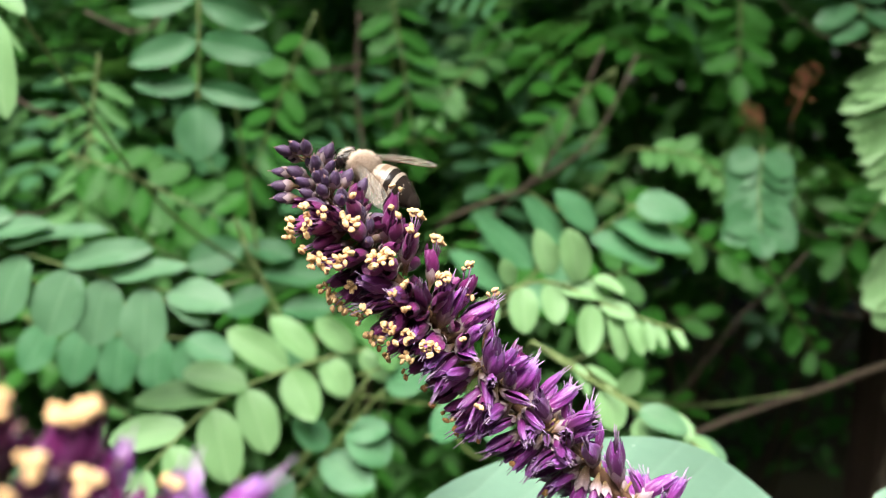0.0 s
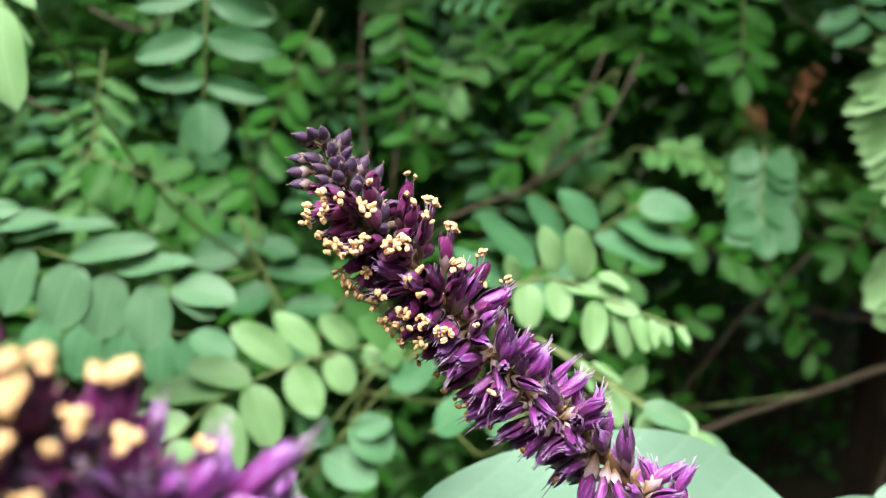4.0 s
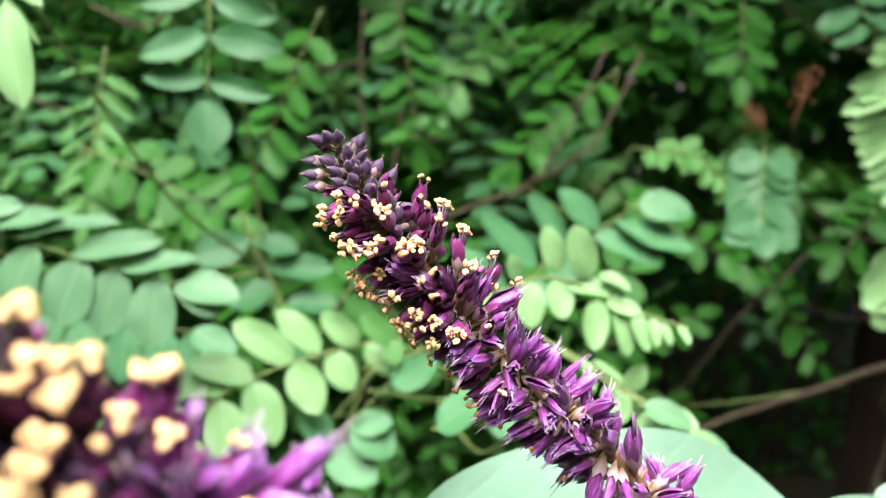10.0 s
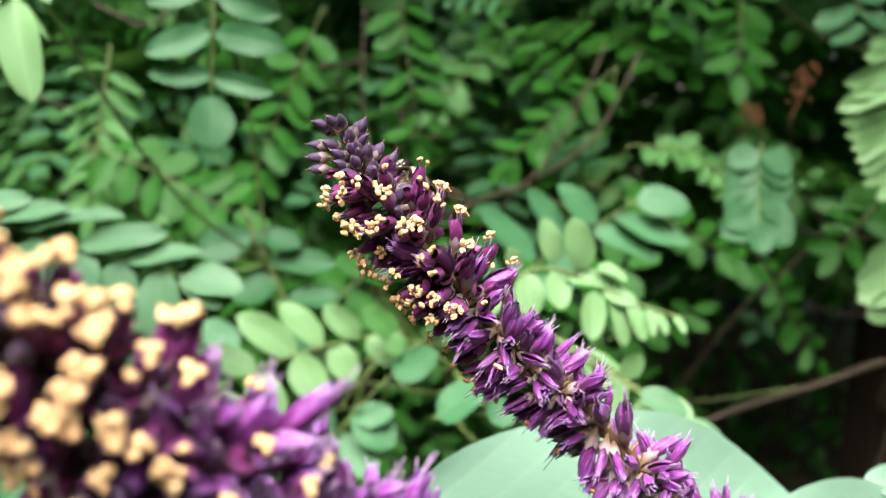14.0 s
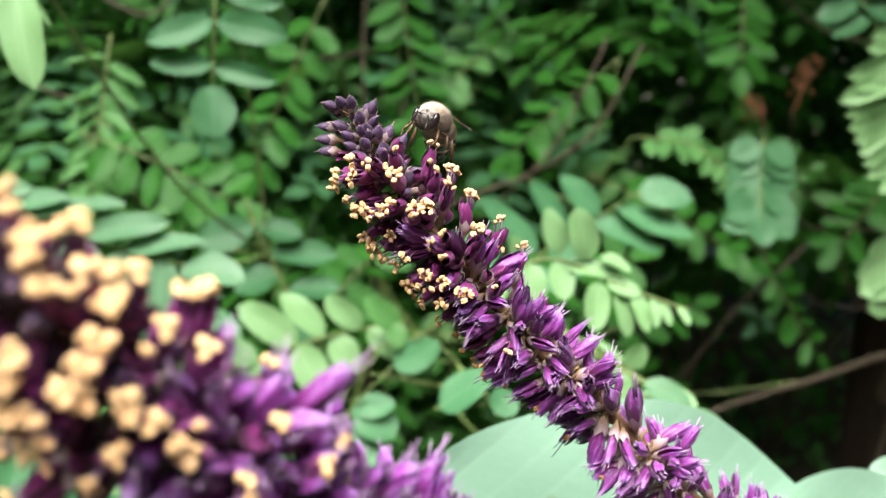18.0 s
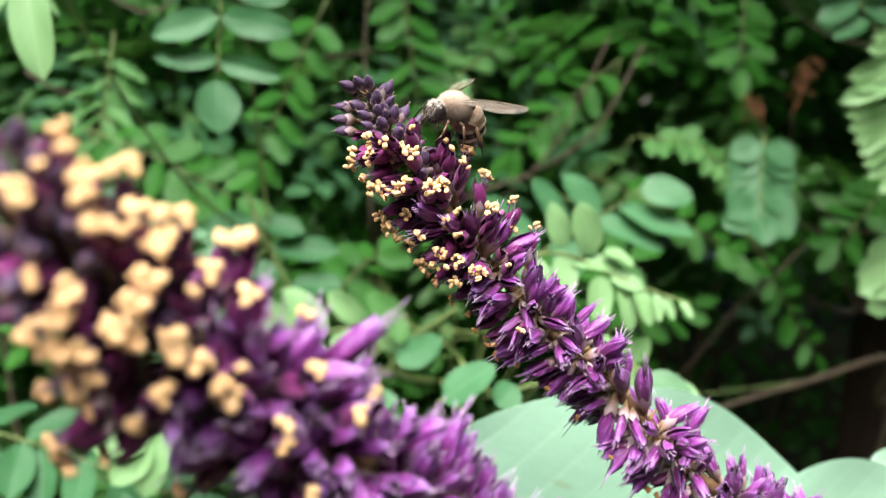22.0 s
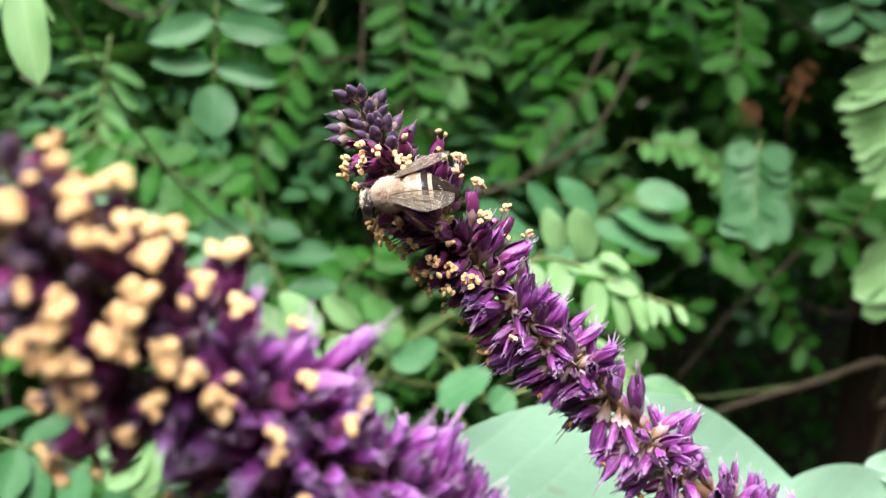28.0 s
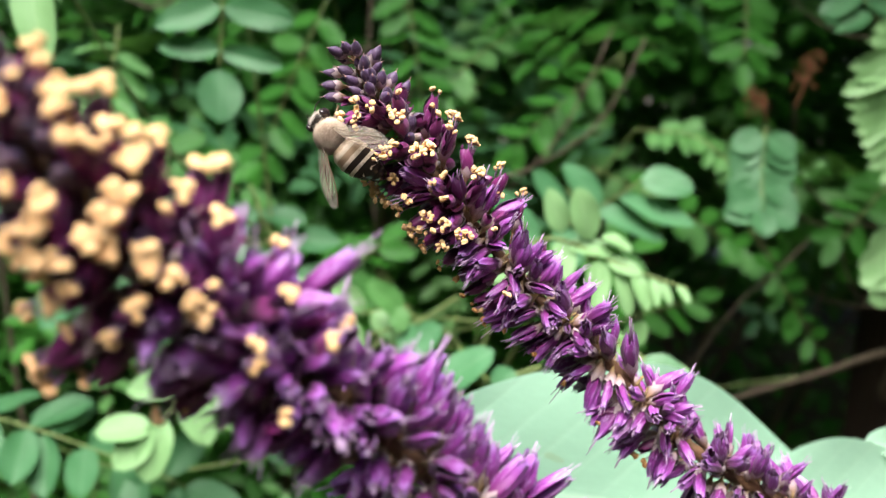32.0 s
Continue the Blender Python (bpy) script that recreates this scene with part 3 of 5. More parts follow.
PLACED.append(("dull blue-green leaf with round leaflets", "dull_shaded", 0.5, [(-103.3, 450.0, 15.7), (-93.1, 448.0, -5.3), (-76.4, 445.0, -37.9)], [
    ((-99.8, 448.0, 0.3), (-125.4, 444.0, -8.0), 19.5),
    ((-96.4, 448.0, 1.7), (-72.9, 444.0, -3.9), 13.4),
    ((-88.9, 448.0, -10.9), (-55.2, 444.0, -13.5), 15.1),
    ((-84.7, 445.0, -21.9), (-105.9, 441.0, -30.4), 19.9),
    ((-78.6, 445.0, -28.8), (-52.7, 441.0, -29.3), 14.4),
    ((-77.2, 445.0, -37.1), (-72.4, 441.0, -60.1), 18.3),
]))
PLACED.append(("dull green leaf with oval leaflets", "sheen_blue", 0.5, [(-70.7, 400.0, -115.5), (-49.5, 390.0, -87.1), (-24.6, 380.0, -58.9)], [
    ((-41.0, 390.0, -73.0), (-23.0, 386.0, -91.0), 18.4),
    ((-54.3, 390.0, -87.1), (-29.3, 386.0, -102.5), 18.0),
    ((-22.2, 380.0, -58.9), (-3.7, 376.0, -48.4), 14.2),
    ((-65.7, 400.0, -101.8), (-82.3, 396.0, -108.1), 16.4),
    ((-50.7, 390.0, -84.7), (-63.4, 386.0, -71.8), 14.6),
    ((-42.2, 390.0, -77.4), (-22.6, 386.0, -76.6), 12.1),
]))
PLACED.append(("blue-green leaf with two open rounded leaflets", "sheen_blue", 0.5, [(30.0, 302.0, -55.0), (12.0, 300.0, -60.0), (-6.0, 300.0, -62.0)], [
    ((-4.5, 300.0, -61.7), (12.7, 297.0, -48.4), 14.9),
    ((20.3, 300.0, -53.5), (14.5, 297.0, -62.8), 11.2),
]))
PLACED.append(("bright green leaf with large rounded leaflets", "young", 0.3, [(-142.3, 262.0, 97.2), (-137.2, 262.0, 80.8), (-131.2, 260.0, 68.8)], [
    ((-129.4, 258.0, 66.7), (-123.3, 255.0, 37.1), 12.5),
    ((-132.2, 262.0, 70.2), (-119.9, 259.0, 56.3), 2.6),
    ((-139.3, 266.0, 78.7), (-121.1, 263.0, 68.9), 8.3),
    ((-138.8, 262.0, 74.2), (-145.2, 259.0, 48.9), 11.4),
]))
PLACED.append(("green leaf with small rounded leaflets", "soft", 0.4, [(2.5, 380.0, -36.0), (-12.0, 385.0, -45.0), (-24.0, 381.0, -41.0)], [
    ((-21.6, 380.0, -42.7), (-36.2, 377.0, -29.7), 11.8),
    ((-24.1, 380.0, -39.2), (-21.3, 377.0, -50.9), 9.5),
    ((-10.6, 385.0, -50.2), (-12.6, 382.0, -64.6), 14.4),
]))
PLACED.append(("pale leaf with broad leaflets over a waxy leaf", "pale", 0.5, [(29.0, 291.0, -30.5), (46.0, 282.0, -41.0), (58.0, 271.0, -48.0), (70.4, 273.0, -59.0)], [
    ((58.8, 270.0, -47.9), (72.5, 267.0, -53.4), 8.4),
    ((70.4, 275.0, -59.9), (85.1, 272.0, -63.4), 10.3),
]))
rng = random.Random(11)
key_leaves = []
for label, base, tip, normal, pairs, length, ratio, angle, taper, arch, kind, end in LEAVES:
    leaf = empty("compound_leaf", Matrix.Translation(at(base)), label, "leaf", "leaves of the shrub")
    leaf_parts(leaf, at(base), at(tip), way(normal), pairs, length / 1000, ratio, angle, taper, arch / 1000, kind, end, rng, 0.5 if "scalloped" in label else 1.8, 0.02 if "scalloped" in label else 0.12)
    key_leaves.append(leaf)

for label, kind, lean, stalk_points, rows in PLACED:
    leaf = empty("compound_leaf", Matrix.Translation(at(stalk_points[0])), label, "leaf", "leaves of the shrub")
    inv = leaf.matrix_basis.inverted()
    pts = curve_points([inv @ at(p) for p in stalk_points], 24)
    stalk = child("stalk", mesh_of("stalk", *tube(pts, [0.0008 * (1 - 0.45 * i / 23) for i in range(24)], 6), GREEN_STEM), leaf)
    for base, tip, wide in rows:
        b, e = inv @ at(base), inv @ at(tip)
        b = b.lerp(min(pts, key=lambda q: (q - b).length), 0.6)
        face = way((rng.uniform(-0.25, 0.25), -0.8 + rng.uniform(-0.1, 0.25), lean + rng.uniform(-0.2, 0.3)))
        size = (e - b).length
        child("leaflet", rng.choice(LEAFLETS[kind]), stalk, frame_of(b, e - b, face, size, wide / 1000, size))
    key_leaves.append(leaf)

# the broad waxy leaflets under the far spike
broad = empty("compound_leaf", Matrix.Translation(at(BROAD[0][0])), "large pale waxy leaf with broad leaflets under the flower spike", "leaf", "leaves of the shrub")
inv = broad.matrix_basis.inverted()
for n, (base, tip, normal, ratio) in enumerate(BROAD):
    b, e = inv @ at(base), inv @ at(tip)
    me = leaflet_mesh("leaflet", LEAF["waxy"], random.Random(40 + n), 0.95, 0.22, 28, 16, 0.0)
    size = (e - b).length
    child("leaflet", me, broad, frame_of(b, e - b, inv.to_3x3() @ way(normal), size, size * ratio, size))


# ---- flower spikes ----
def turned(profile, sides, rng, dent=0.06, twist=0.3):
    """A closed body of revolution along z, a little uneven: profile is rows of height and radius."""
    verts, faces = [], []
    for i, (z, r) in enumerate(profile):
        for k in range(sides):
            a = 2 * math.pi * k / sides + twist * z
            q = r * (1 + rng.uniform(-dent, dent) + 0.09 * math.cos(2 * a + 1))
            verts.append((q * math.cos(a), q * math.sin(a), z))
    for i in range(len(profile) - 1):
        for k in range(sides):
            a, b = i * sides + k, i * sides + (k + 1) % sides
            faces.append((a, b, b + sides, a + sides))
    faces.append(tuple(range(sides - 1, -1, -1)))
    faces.append(tuple(range((len(profile) - 1) * sides, len(profile) * sides)))
    return [Vector(v) for v in verts], faces


def bud_mesh(rng):
    w = rng.uniform(0.19, 0.23)
    prof = [(0, 0.09), (0.15, 0.15), (0.35, w * 0.95), (0.5, w), (0.66, w * 0.9), (0.8, w * 0.66), (0.92, w * 0.34), (1.0, 0.03)]
    body = turned(prof, 9, rng, 0.12)
    a = rng.uniform(0, 6.28)
    thread = tube([Vector((0, 0, 0.9)), Vector((0.02 * math.cos(a), 0.02 * math.sin(a), 1.04)), Vector((0.05 * math.cos(a), 0.05 * math.sin(a), rng.uniform(1.05, 1.2)))], [0.02, 0.016, 0.018], 5)
    return mesh_of("bud", *joined([body, thread]), BUD)


def petal_mesh(rng, mat, open_by):
    """One petal rolled into a pleated hood round the stamens, with a ragged lip."""
    verts, faces = [], []
    cols, rows = 16, 9
    gap = radians(rng.uniform(40, 80) * open_by + 15)
    ph, lean, notch = rng.uniform(0, 6), rng.uniform(-0.12, 0.12), [rng.uniform(0.0, 0.2) for _ in range(17)]
    for i in range(rows + 1):
        z = i / rows
        r = 0.05 + 0.115 * math.sin(math.pi * min(z * 0.66 + 0.05, 1)) ** 1.1 * (1 + 0.3 * open_by * z * z)
        for j in range(cols + 1):
            u = j / cols
            a = gap / 2 + u * (2 * math.pi - gap)
            top = 1.0 - notch[j] * z - 0.2 * abs(2 * u - 1) ** 2.5
            q = r * (1 + 0.1 * math.sin(3 * a + ph) * z + 0.07 * math.sin(7 * a - ph) * z + rng.uniform(-0.04, 0.04))
            squeeze = 1 - 0.32 * max(0, z - 0.62) / 0.38 * (1 - open_by)
            verts.append((q * squeeze * math.cos(a) + lean * z * z, 0.8 * q * squeeze * math.sin(a) + 0.05 * z * z, z * top))
    for i in range(rows):
        for j in range(cols):
            k = i * (cols + 1) + j
            faces.append((k, k + 1, k + cols + 2, k + cols + 1))
    return mesh_of("petal", verts, faces, mat)


def wilted_mesh(rng):
    """A spent flower: a shrunken petal in sharp pleats, torn at the lip, with dry threads that stand out of it."""
    verts, faces = [], []
    cols, rows = 18, 10
    w, ph, lean, sway = rng.uniform(0.09, 0.14), rng.uniform(0, 6), rng.uniform(-0.22, 0.22), rng.uniform(-0.1, 0.1)
    flat, twist, pinch = rng.uniform(0.55, 0.95), rng.uniform(-1.0, 1.0), rng.uniform(-0.1, 0.45)
    gap, folds = radians(rng.uniform(10, 70)), rng.choice((4, 5, 6))
    torn = [rng.uniform(0, 0.08) if rng.random() < 0.6 else rng.uniform(0.1, 0.32) for _ in range(cols + 1)]
    for i in range(rows + 1):
        z = i / rows
        r = 0.045 + w * math.sin(math.pi * min(0.78 * z + 0.06, 1)) ** 0.8
        if z > 0.6:
            r *= 1 - pinch * ((z - 0.6) / 0.4) ** 1.3
        for j in range(cols + 1):
            u = j / cols
            a = gap / 2 + u * (2 * math.pi - gap) + twist * z
            pleat = 2 * abs((folds * u + ph) % 1.0 - 0.5) - 0.5
            q = r * (1 + 0.62 * pleat * min(1, 0.25 + z) + rng.uniform(-0.05, 0.05))
            verts.append(Vector((q * math.cos(a) + lean * z * z, flat * q * math.sin(a) + sway * z * z, z * (1 - torn[j] * z * z))))
    for i in range(rows):
        for j in range(cols):
            k = i * (cols + 1) + j
            faces.append((k, k + 1, k + cols + 2, k + cols + 1))
    slots, pieces = [0] * len(faces), [(verts, faces)]
    for _ in range(rng.randint(3, 6)):
        a, sp = rng.uniform(0, 6.28), rng.uniform(0.02, 0.16)
        end = Vector((sp * math.cos(a) + lean * 1.2, sp * math.sin(a) + sway, rng.uniform(0.95, 1.3)))
        line = tube(curve_points([Vector((0.02, 0, 0.5)), Vector((0.4 * end.x + lean * 0.3, 0.4 * end.y, 0.8)), end], 5), [0.016, 0.015, 0.013, 0.011, 0.006], 4)
        slots += [1] * len(line[1])
        pieces.append(line)
    return mesh_of("wilted_flower", *joined(pieces), [WILTED, FILAMENT], True, slots)


def calyx_mesh(rng):
    """A cup with five teeth on a short stalk."""
    verts, faces = [], []
    sides = 10
    prof = [(-0.95, 0.17), (-0.2, 0.16), (0.0, 0.3), (0.25, 0.5), (0.5, 0.86), (0.8, 1.0)]
    for z, r in prof:
        for k in range(sides):
            a = 2 * math.pi * k / sides
            verts.append((r * math.cos(a) * rng.uniform(0.92, 1.08), r * math.sin(a) * rng.uniform(0.92, 1.08), z))
    for k in range(sides):
        a = 2 * math.pi * k / sides
        verts.append((1.1 * math.cos(a), 1.1 * math.sin(a), rng.uniform(1.0, 1.35) if k % 2 else 0.84))
    for i in range(len(prof)):
        for k in range(sides):
            a, b = i * sides + k, i * sides + (k + 1) % sides
            faces.append((a, b, b + sides, a + sides))
    faces.append(tuple(range(sides - 1, -1, -1)))
    return mesh_of("calyx", verts, faces, CALYX)


def stamen_tuft(rng, count, low, high, spread):
    """Filaments from inside the hood as one tuft, and the poses of the anthers on their ends."""
    threads, tips = [], []
    for k in range(count):
        a, out = 2 * math.pi * (k + rng.uniform(-0.3, 0.3)) / count, spread * rng.uniform(0.25, 1.0)
        top = rng.uniform(low, high)
        end = Vector((out * math.cos(a), out * math.sin(a), top))
        mid = Vector((0.05 * math.cos(a), 0.05 * math.sin(a), top * 0.62))
        pts = curve_points([Vector((0.03 * math.cos(a), 0.03 * math.sin(a), 0.3)), mid, end], 5)
        threads.append(tube(pts, [0.014, 0.014, 0.013, 0.012, 0.011], 4))
        d = ((end - mid).normalized() + Vector([rng.uniform(-0.9, 0.9) for _ in range(3)])).normalized()
        tips.append((end, d, rng.uniform(0.8, 1.15)))
    return mesh_of("stamen_tuft", *joined(threads), FILAMENT), tips


def anther_mesh(rng, mat):
    """A pollen sac of two lobes, as long as 1."""
    lobes = [blob(Vector((s * 0.13, 0, rng.uniform(-0.05, 0.05))), (Vector((0.25, 0, 0.02 * s)), Vector((0, 0.32, 0)), Vector((0.03 * s, 0, 0.5))), 7, 8) for s in (-1, 1)]
    return mesh_of("anther", *joined(lobes), mat)


mesh_rng = random.Random(21)
BUDS = [bud_mesh(mesh_rng) for _ in range(5)]
PETALS = [petal_mesh(mesh_rng, PETAL, o) for o in (0.05, 0.15, 0.3, 0.45, 0.6, 0.8, 1.0)]
WILTS = [wilted_mesh(mesh_rng) for _ in range(16)]
CALYCES = [calyx_mesh(mesh_rng) for _ in range(4)]
STAMENS = {n: [stamen_tuft(mesh_rng, n, 1.0, 1.22 if n > 2 else 1.12, 0.04 if n == 1 else 0.085 + 0.011 * n) for _ in range(2)] for n in range(1, 10)}
BUNCHES = {n: [stamen_tuft(mesh_rng, n, 1.0, 1.17, 0.045 + 0.019 * n) for _ in range(2)] for n in range(1, 10)}
ANTHERS = [anther_mesh(mesh_rng, ANTHER) for _ in range(3)]
OLD_ANTHERS = [anther_mesh(mesh_rng, OLD_ANTHER) for _ in range(2)]


class Spike:
    """A flower spike along the axis, in millimetres of the plan, from its tip down."""

    def __init__(self, label, axis, reach, pollen, seed, tufts):
        self.rng, self.pollen, self.reach, self.tufts = random.Random(seed), pollen, reach, tufts
        self.line = curve_points(axis, 400)
        self.long = sum((b - a).length for a, b in zip(self.line, self.line[1:]))
        self.root = empty("flower_spike", Matrix.Translation(at(self.line[-1])), label, "flower", "flower spikes of the shrub")
        self.inv = self.root.matrix_basis.inverted()
        pts = [self.inv @ at(p) for p in self.line[::2]]
        child("stem", mesh_of("stem", *tube(pts, [reach * (0.4 + 0.6 * i / 199) for i in range(200)], 8, 0.16, self.rng), SPIKE_STEM), self.root)

    def beside(self, s, across, radius):
        """The place at s mm from the tip, so far across the axis and on the side that faces away from the woods."""
        q = s / self.long * 399
        i = min(max(int(q), 0), 398)
        d = (self.line[i] - self.line[i + 1]).normalized()
        ahead = Vector((0, 1, 0))
        side, face = ahead.cross(d).normalized(), -(ahead - d * ahead.dot(d)).normalized()
        return self.line[i].lerp(self.line[i + 1], q - i) + side * across + face * math.sqrt(max(radius ** 2 - across ** 2, 0))

    def floret(self, me, name, foot, along, size, wide, count, cup, tall=0.4, grains=ANTHERS):
        """A floret from its foot, in metres under the root, with its calyx and its stamens."""
        rng, turn = self.rng, self.rng.uniform(0, 6.28)
        face = along.orthogonal()
        face = (face * math.cos(turn) + along.cross(face) * math.sin(turn)).normalized()
        m = Matrix((face.cross(along), face, along)).transposed().to_4x4()
        m.translation = foot
        ob = child(name, me, self.root, m @ Matrix.Diagonal((size * wide, size * wide, size, 1)))
        child("calyx", rng.choice(CALYCES), ob, Matrix.Translation((0, 0, -0.14)) @ Matrix.Diagonal((cup / wide, cup / wide, tall * rng.uniform(0.9, 1.1), 1)))
        if count:
            tuft, tips = rng.choice(self.tufts[count])
            child("stamen_tuft", tuft, ob)
            for end, out, grow in tips:
                grain = self.pollen / 1000 / size * grow
                child("anther", rng.choice(grains), ob, Matrix.Translation(end) @ Matrix.Diagonal((1 / wide, 1 / wide, 1, 1)) @ frame_of(Vector((0, 0, 0)), out.orthogonal(), out, grain, grain, grain))
        return ob

    def ends(self, foot, tip):
        a, b = self.inv @ at(foot), self.inv @ at(tip)
        return a, b, (b - a).normalized(), (b - a).length

    def bud(self, s, across, radius=4.6):
        foot, tip, along, _ = self.ends(self.beside(s + 2.6, across * 0.2, 1.0), self.beside(s, across, radius))
        size = 0.0029 * self.rng.uniform(0.92, 1.12)
        self.floret(self.rng.choice(BUDS), "bud", tip - along * size, along, size, 1.2, 0, 0.29, 0.5)

    def ripe(self, s, across, count, radius=7.6, grains=ANTHERS):
        lag = 3.4 + 0.25 * across
        foot, tip, along, far = self.ends(self.beside(s + lag, across * 0.2, 1.2), self.beside(s, across, radius))
        size = min(far / 1.14, 0.0052)
        me = self.rng.choice(PETALS[:2] if count < 3 else PETALS[1:6])
        self.floret(me, "floret", tip - along * size * 1.14, along, size, self.rng.uniform(1.2, 1.5), count, 0.19, 0.4, grains)

    def spent(self, low, s, across, radius=7.3):
        foot, tip, along, far = self.ends(self.beside(low, across * 0.15, 1.6), self.beside(s, across, radius))
        size = min(far / 1.04, 0.0085)
        self.floret(self.rng.choice(WILTS), "floret", tip - along * size * 1.04, along, size, min(self.rng.uniform(0.85, 1.2), 0.0078 / size), 0, 0.15)

    def fill(self, stages, count, bare=()):
        """Florets all round. stages(s), for the way s from 0 to 1: size in mm, angle from the axis, the shares of buds and of spent flowers,
        the chance of ripe stamens and how thick they stand. bare: stretches in mm where the stem shows on its upper side."""
        rng = self.rng
        turn = rng.uniform(0, 6)
        cum = np.cumsum([stages(i / 400)[5] for i in range(401)])
        up = self.root.matrix_basis.to_3x3().inverted() @ Vector((0, -0.35, 0.94))
        for n in range(count):
            s = float(np.searchsorted(cum, cum[-1] * (n + rng.uniform(0.1, 0.9)) / count)) / 400
            size, angle, buds, wilts, ripe, _ = stages(s)
            q = s * 398
            i = min(int(q), 398)
            p, p2 = self.inv @ at(self.line[i]), self.inv @ at(self.line[i + 1])
            d = (p - p2).normalized()
            u = d.orthogonal().normalized()
            turn += radians(137.5) + rng.uniform(-0.35, 0.35)
            out = u * math.cos(turn) + d.cross(u) * math.sin(turn)
            if out.dot(up) > -0.1 and any(a < s * self.long < b for a, b in bare):
                continue
            a = radians(angle + rng.uniform(-20, 20) + 30 * wilts * max(0, -out.dot(up)))
            along = (d * math.cos(a) + out * math.sin(a) + Vector([rng.uniform(-0.2, 0.2) for _ in range(3)])).normalized()
            size *= rng.uniform(0.78, 1.08) / 1000
            foot = p + out * self.reach * (0.4 + 0.6 * s) * 0.8 + along * size * 0.3
            kind = rng.random()
            if kind < buds:
                self.floret(rng.choice(BUDS), "bud", foot, along, size * 0.66, 1.15, 0, 0.28, 0.5)
            elif kind < buds + wilts:
                self.floret(rng.choice(WILTS), "floret", foot, along, size * 0.92, rng.uniform(0.9, 1.2), 0, 0.16)
            else:
                self.floret(rng.choice(PETALS), "floret", foot, along, size * 0.72, rng.uniform(1.2, 1.55), rng.choice((2, 4, 6)) if rng.random() < ripe else 0, 0.18)


SPIKE_AXIS = [(-18.6, 121.5, 13.3), (-15.4, 122.0, 7.1), (-11.0, 123.0, 1.4), (-5.5, 125.0, -5.1), (0.3, 127.5, -11.9), (5.5, 130.0, -17.5), (11.0, 132.0, -23.0), (16.8, 134.0, -27.9),
              (22.2, 136.0, -32.6), (27.1, 137.0, -37.6), (32.7, 138.5, -43.3), (38.4, 140.0, -48.1), (47.1, 143.0, -53.4), (58.5, 147.0, -59.6), (72.0, 152.0, -67.0)]
TWIGS = []
TWIGS.append(([(-35.9, 380.0, -52.8), (-11.9, 385.0, -45.3), (3.0, 390.0, -46.6), (17.9, 390.0, -47.5)], 0.001, GREEN_STEM))
TWIGS.append(([(2.5, 380.0, -34.9), (-11.9, 385.5, -45.8), (-20.0, 388.0, -50.0)], 0.0009, GREEN_STEM))
TWIGS.append(([(-9.4, 385.5, -46.2), (3.0, 380.0, -56.7)], 0.0008, GREEN_STEM))
TWIGS.append(([(119.9, 560.0, 120.6), (105.8, 565.0, 88.2), (89.0, 570.0, 62.4), (52.2, 575.0, 39.0), (2.2, 580.0, 18.4)], 0.0016, TWIG))
TWIGS.append(([(99.0, 560.0, 125.8), (86.5, 565.0, 95.3), (71.3, 570.0, 64.2), (50.4, 575.0, 37.9)], 0.0014, TWIG))
TWIGS.append(([(165.7, 600.0, -122.0), (210.6, 620.0, -110.7), (265.2, 640.0, -99.1), (330.9, 660.0, -83.7)], 0.0036, TWIG))
TWIGS.append(([(162.6, 660.0, -114.5), (191.3, 660.0, -81.7), (216.0, 660.0, -48.8), (244.7, 660.0, -24.2), (281.7, 660.0, 6.6)], 0.0012, TWIG))
TWIGS.append(([(-63.0, 680.0, 178.1), (-64.3, 680.0, 123.1), (-58.8, 680.0, 59.7), (-56.7, 680.0, 8.9)], 0.0022, TWIG))
TWIGS.append(([(-30.0, 700.0, 126.7), (-36.6, 700.0, 83.2), (-40.9, 700.0, 44.0)], 0.002, TWIG))
TWIGS.append(([(-100.5, 450.0, 5.9), (-90.7, 450.0, -13.7), (-78.1, 450.0, -36.1)], 0.0011, GREEN_STEM))
TWIGS.append(([(-20.4, 420.0, -43.1), (-33.7, 420.0, -59.3), (-50.7, 420.0, -79.4), (-74.2, 420.0, -113.4)], 0.0014, GREEN_STEM))
TWIGS.append(([(-37.6, 420.0, -67.7), (-22.5, 430.0, -71.4), (-3.8, 440.0, -75.8)], 0.001, GREEN_STEM))
TWIGS.append(([(-236.6, 600.0, 157.2), (-199.3, 600.0, 142.2), (-162.0, 600.0, 168.4)], 0.002, TWIG))
TWIGS.append(([(-261.4, 550.0, 92.7), (-248.7, 560.0, 84.0), (-228.8, 580.0, 72.5)], 0.002, TWIG))
DRY_HEADS = [((217.7, 540.0, 105.2), (206.9, 540.0, 75.9)), ((184.1, 550.0, 85.9), (193.7, 550.0, 68.8))]
NEAR_AXIS = [(-41.7, 44.0, -1.4), (-37.2, 45.0, -5.0), (-33.4, 48.0, -8.8), (-29.3, 52.0, -13.3), (-24.8, 57.0, -18.0), (-19.8, 62.0, -22.8), (-14.0, 69.0, -28.5), (-7.0, 77.0, -35.7), (1.6, 86.0, -44.6), (13.5, 97.0, -56.4)]


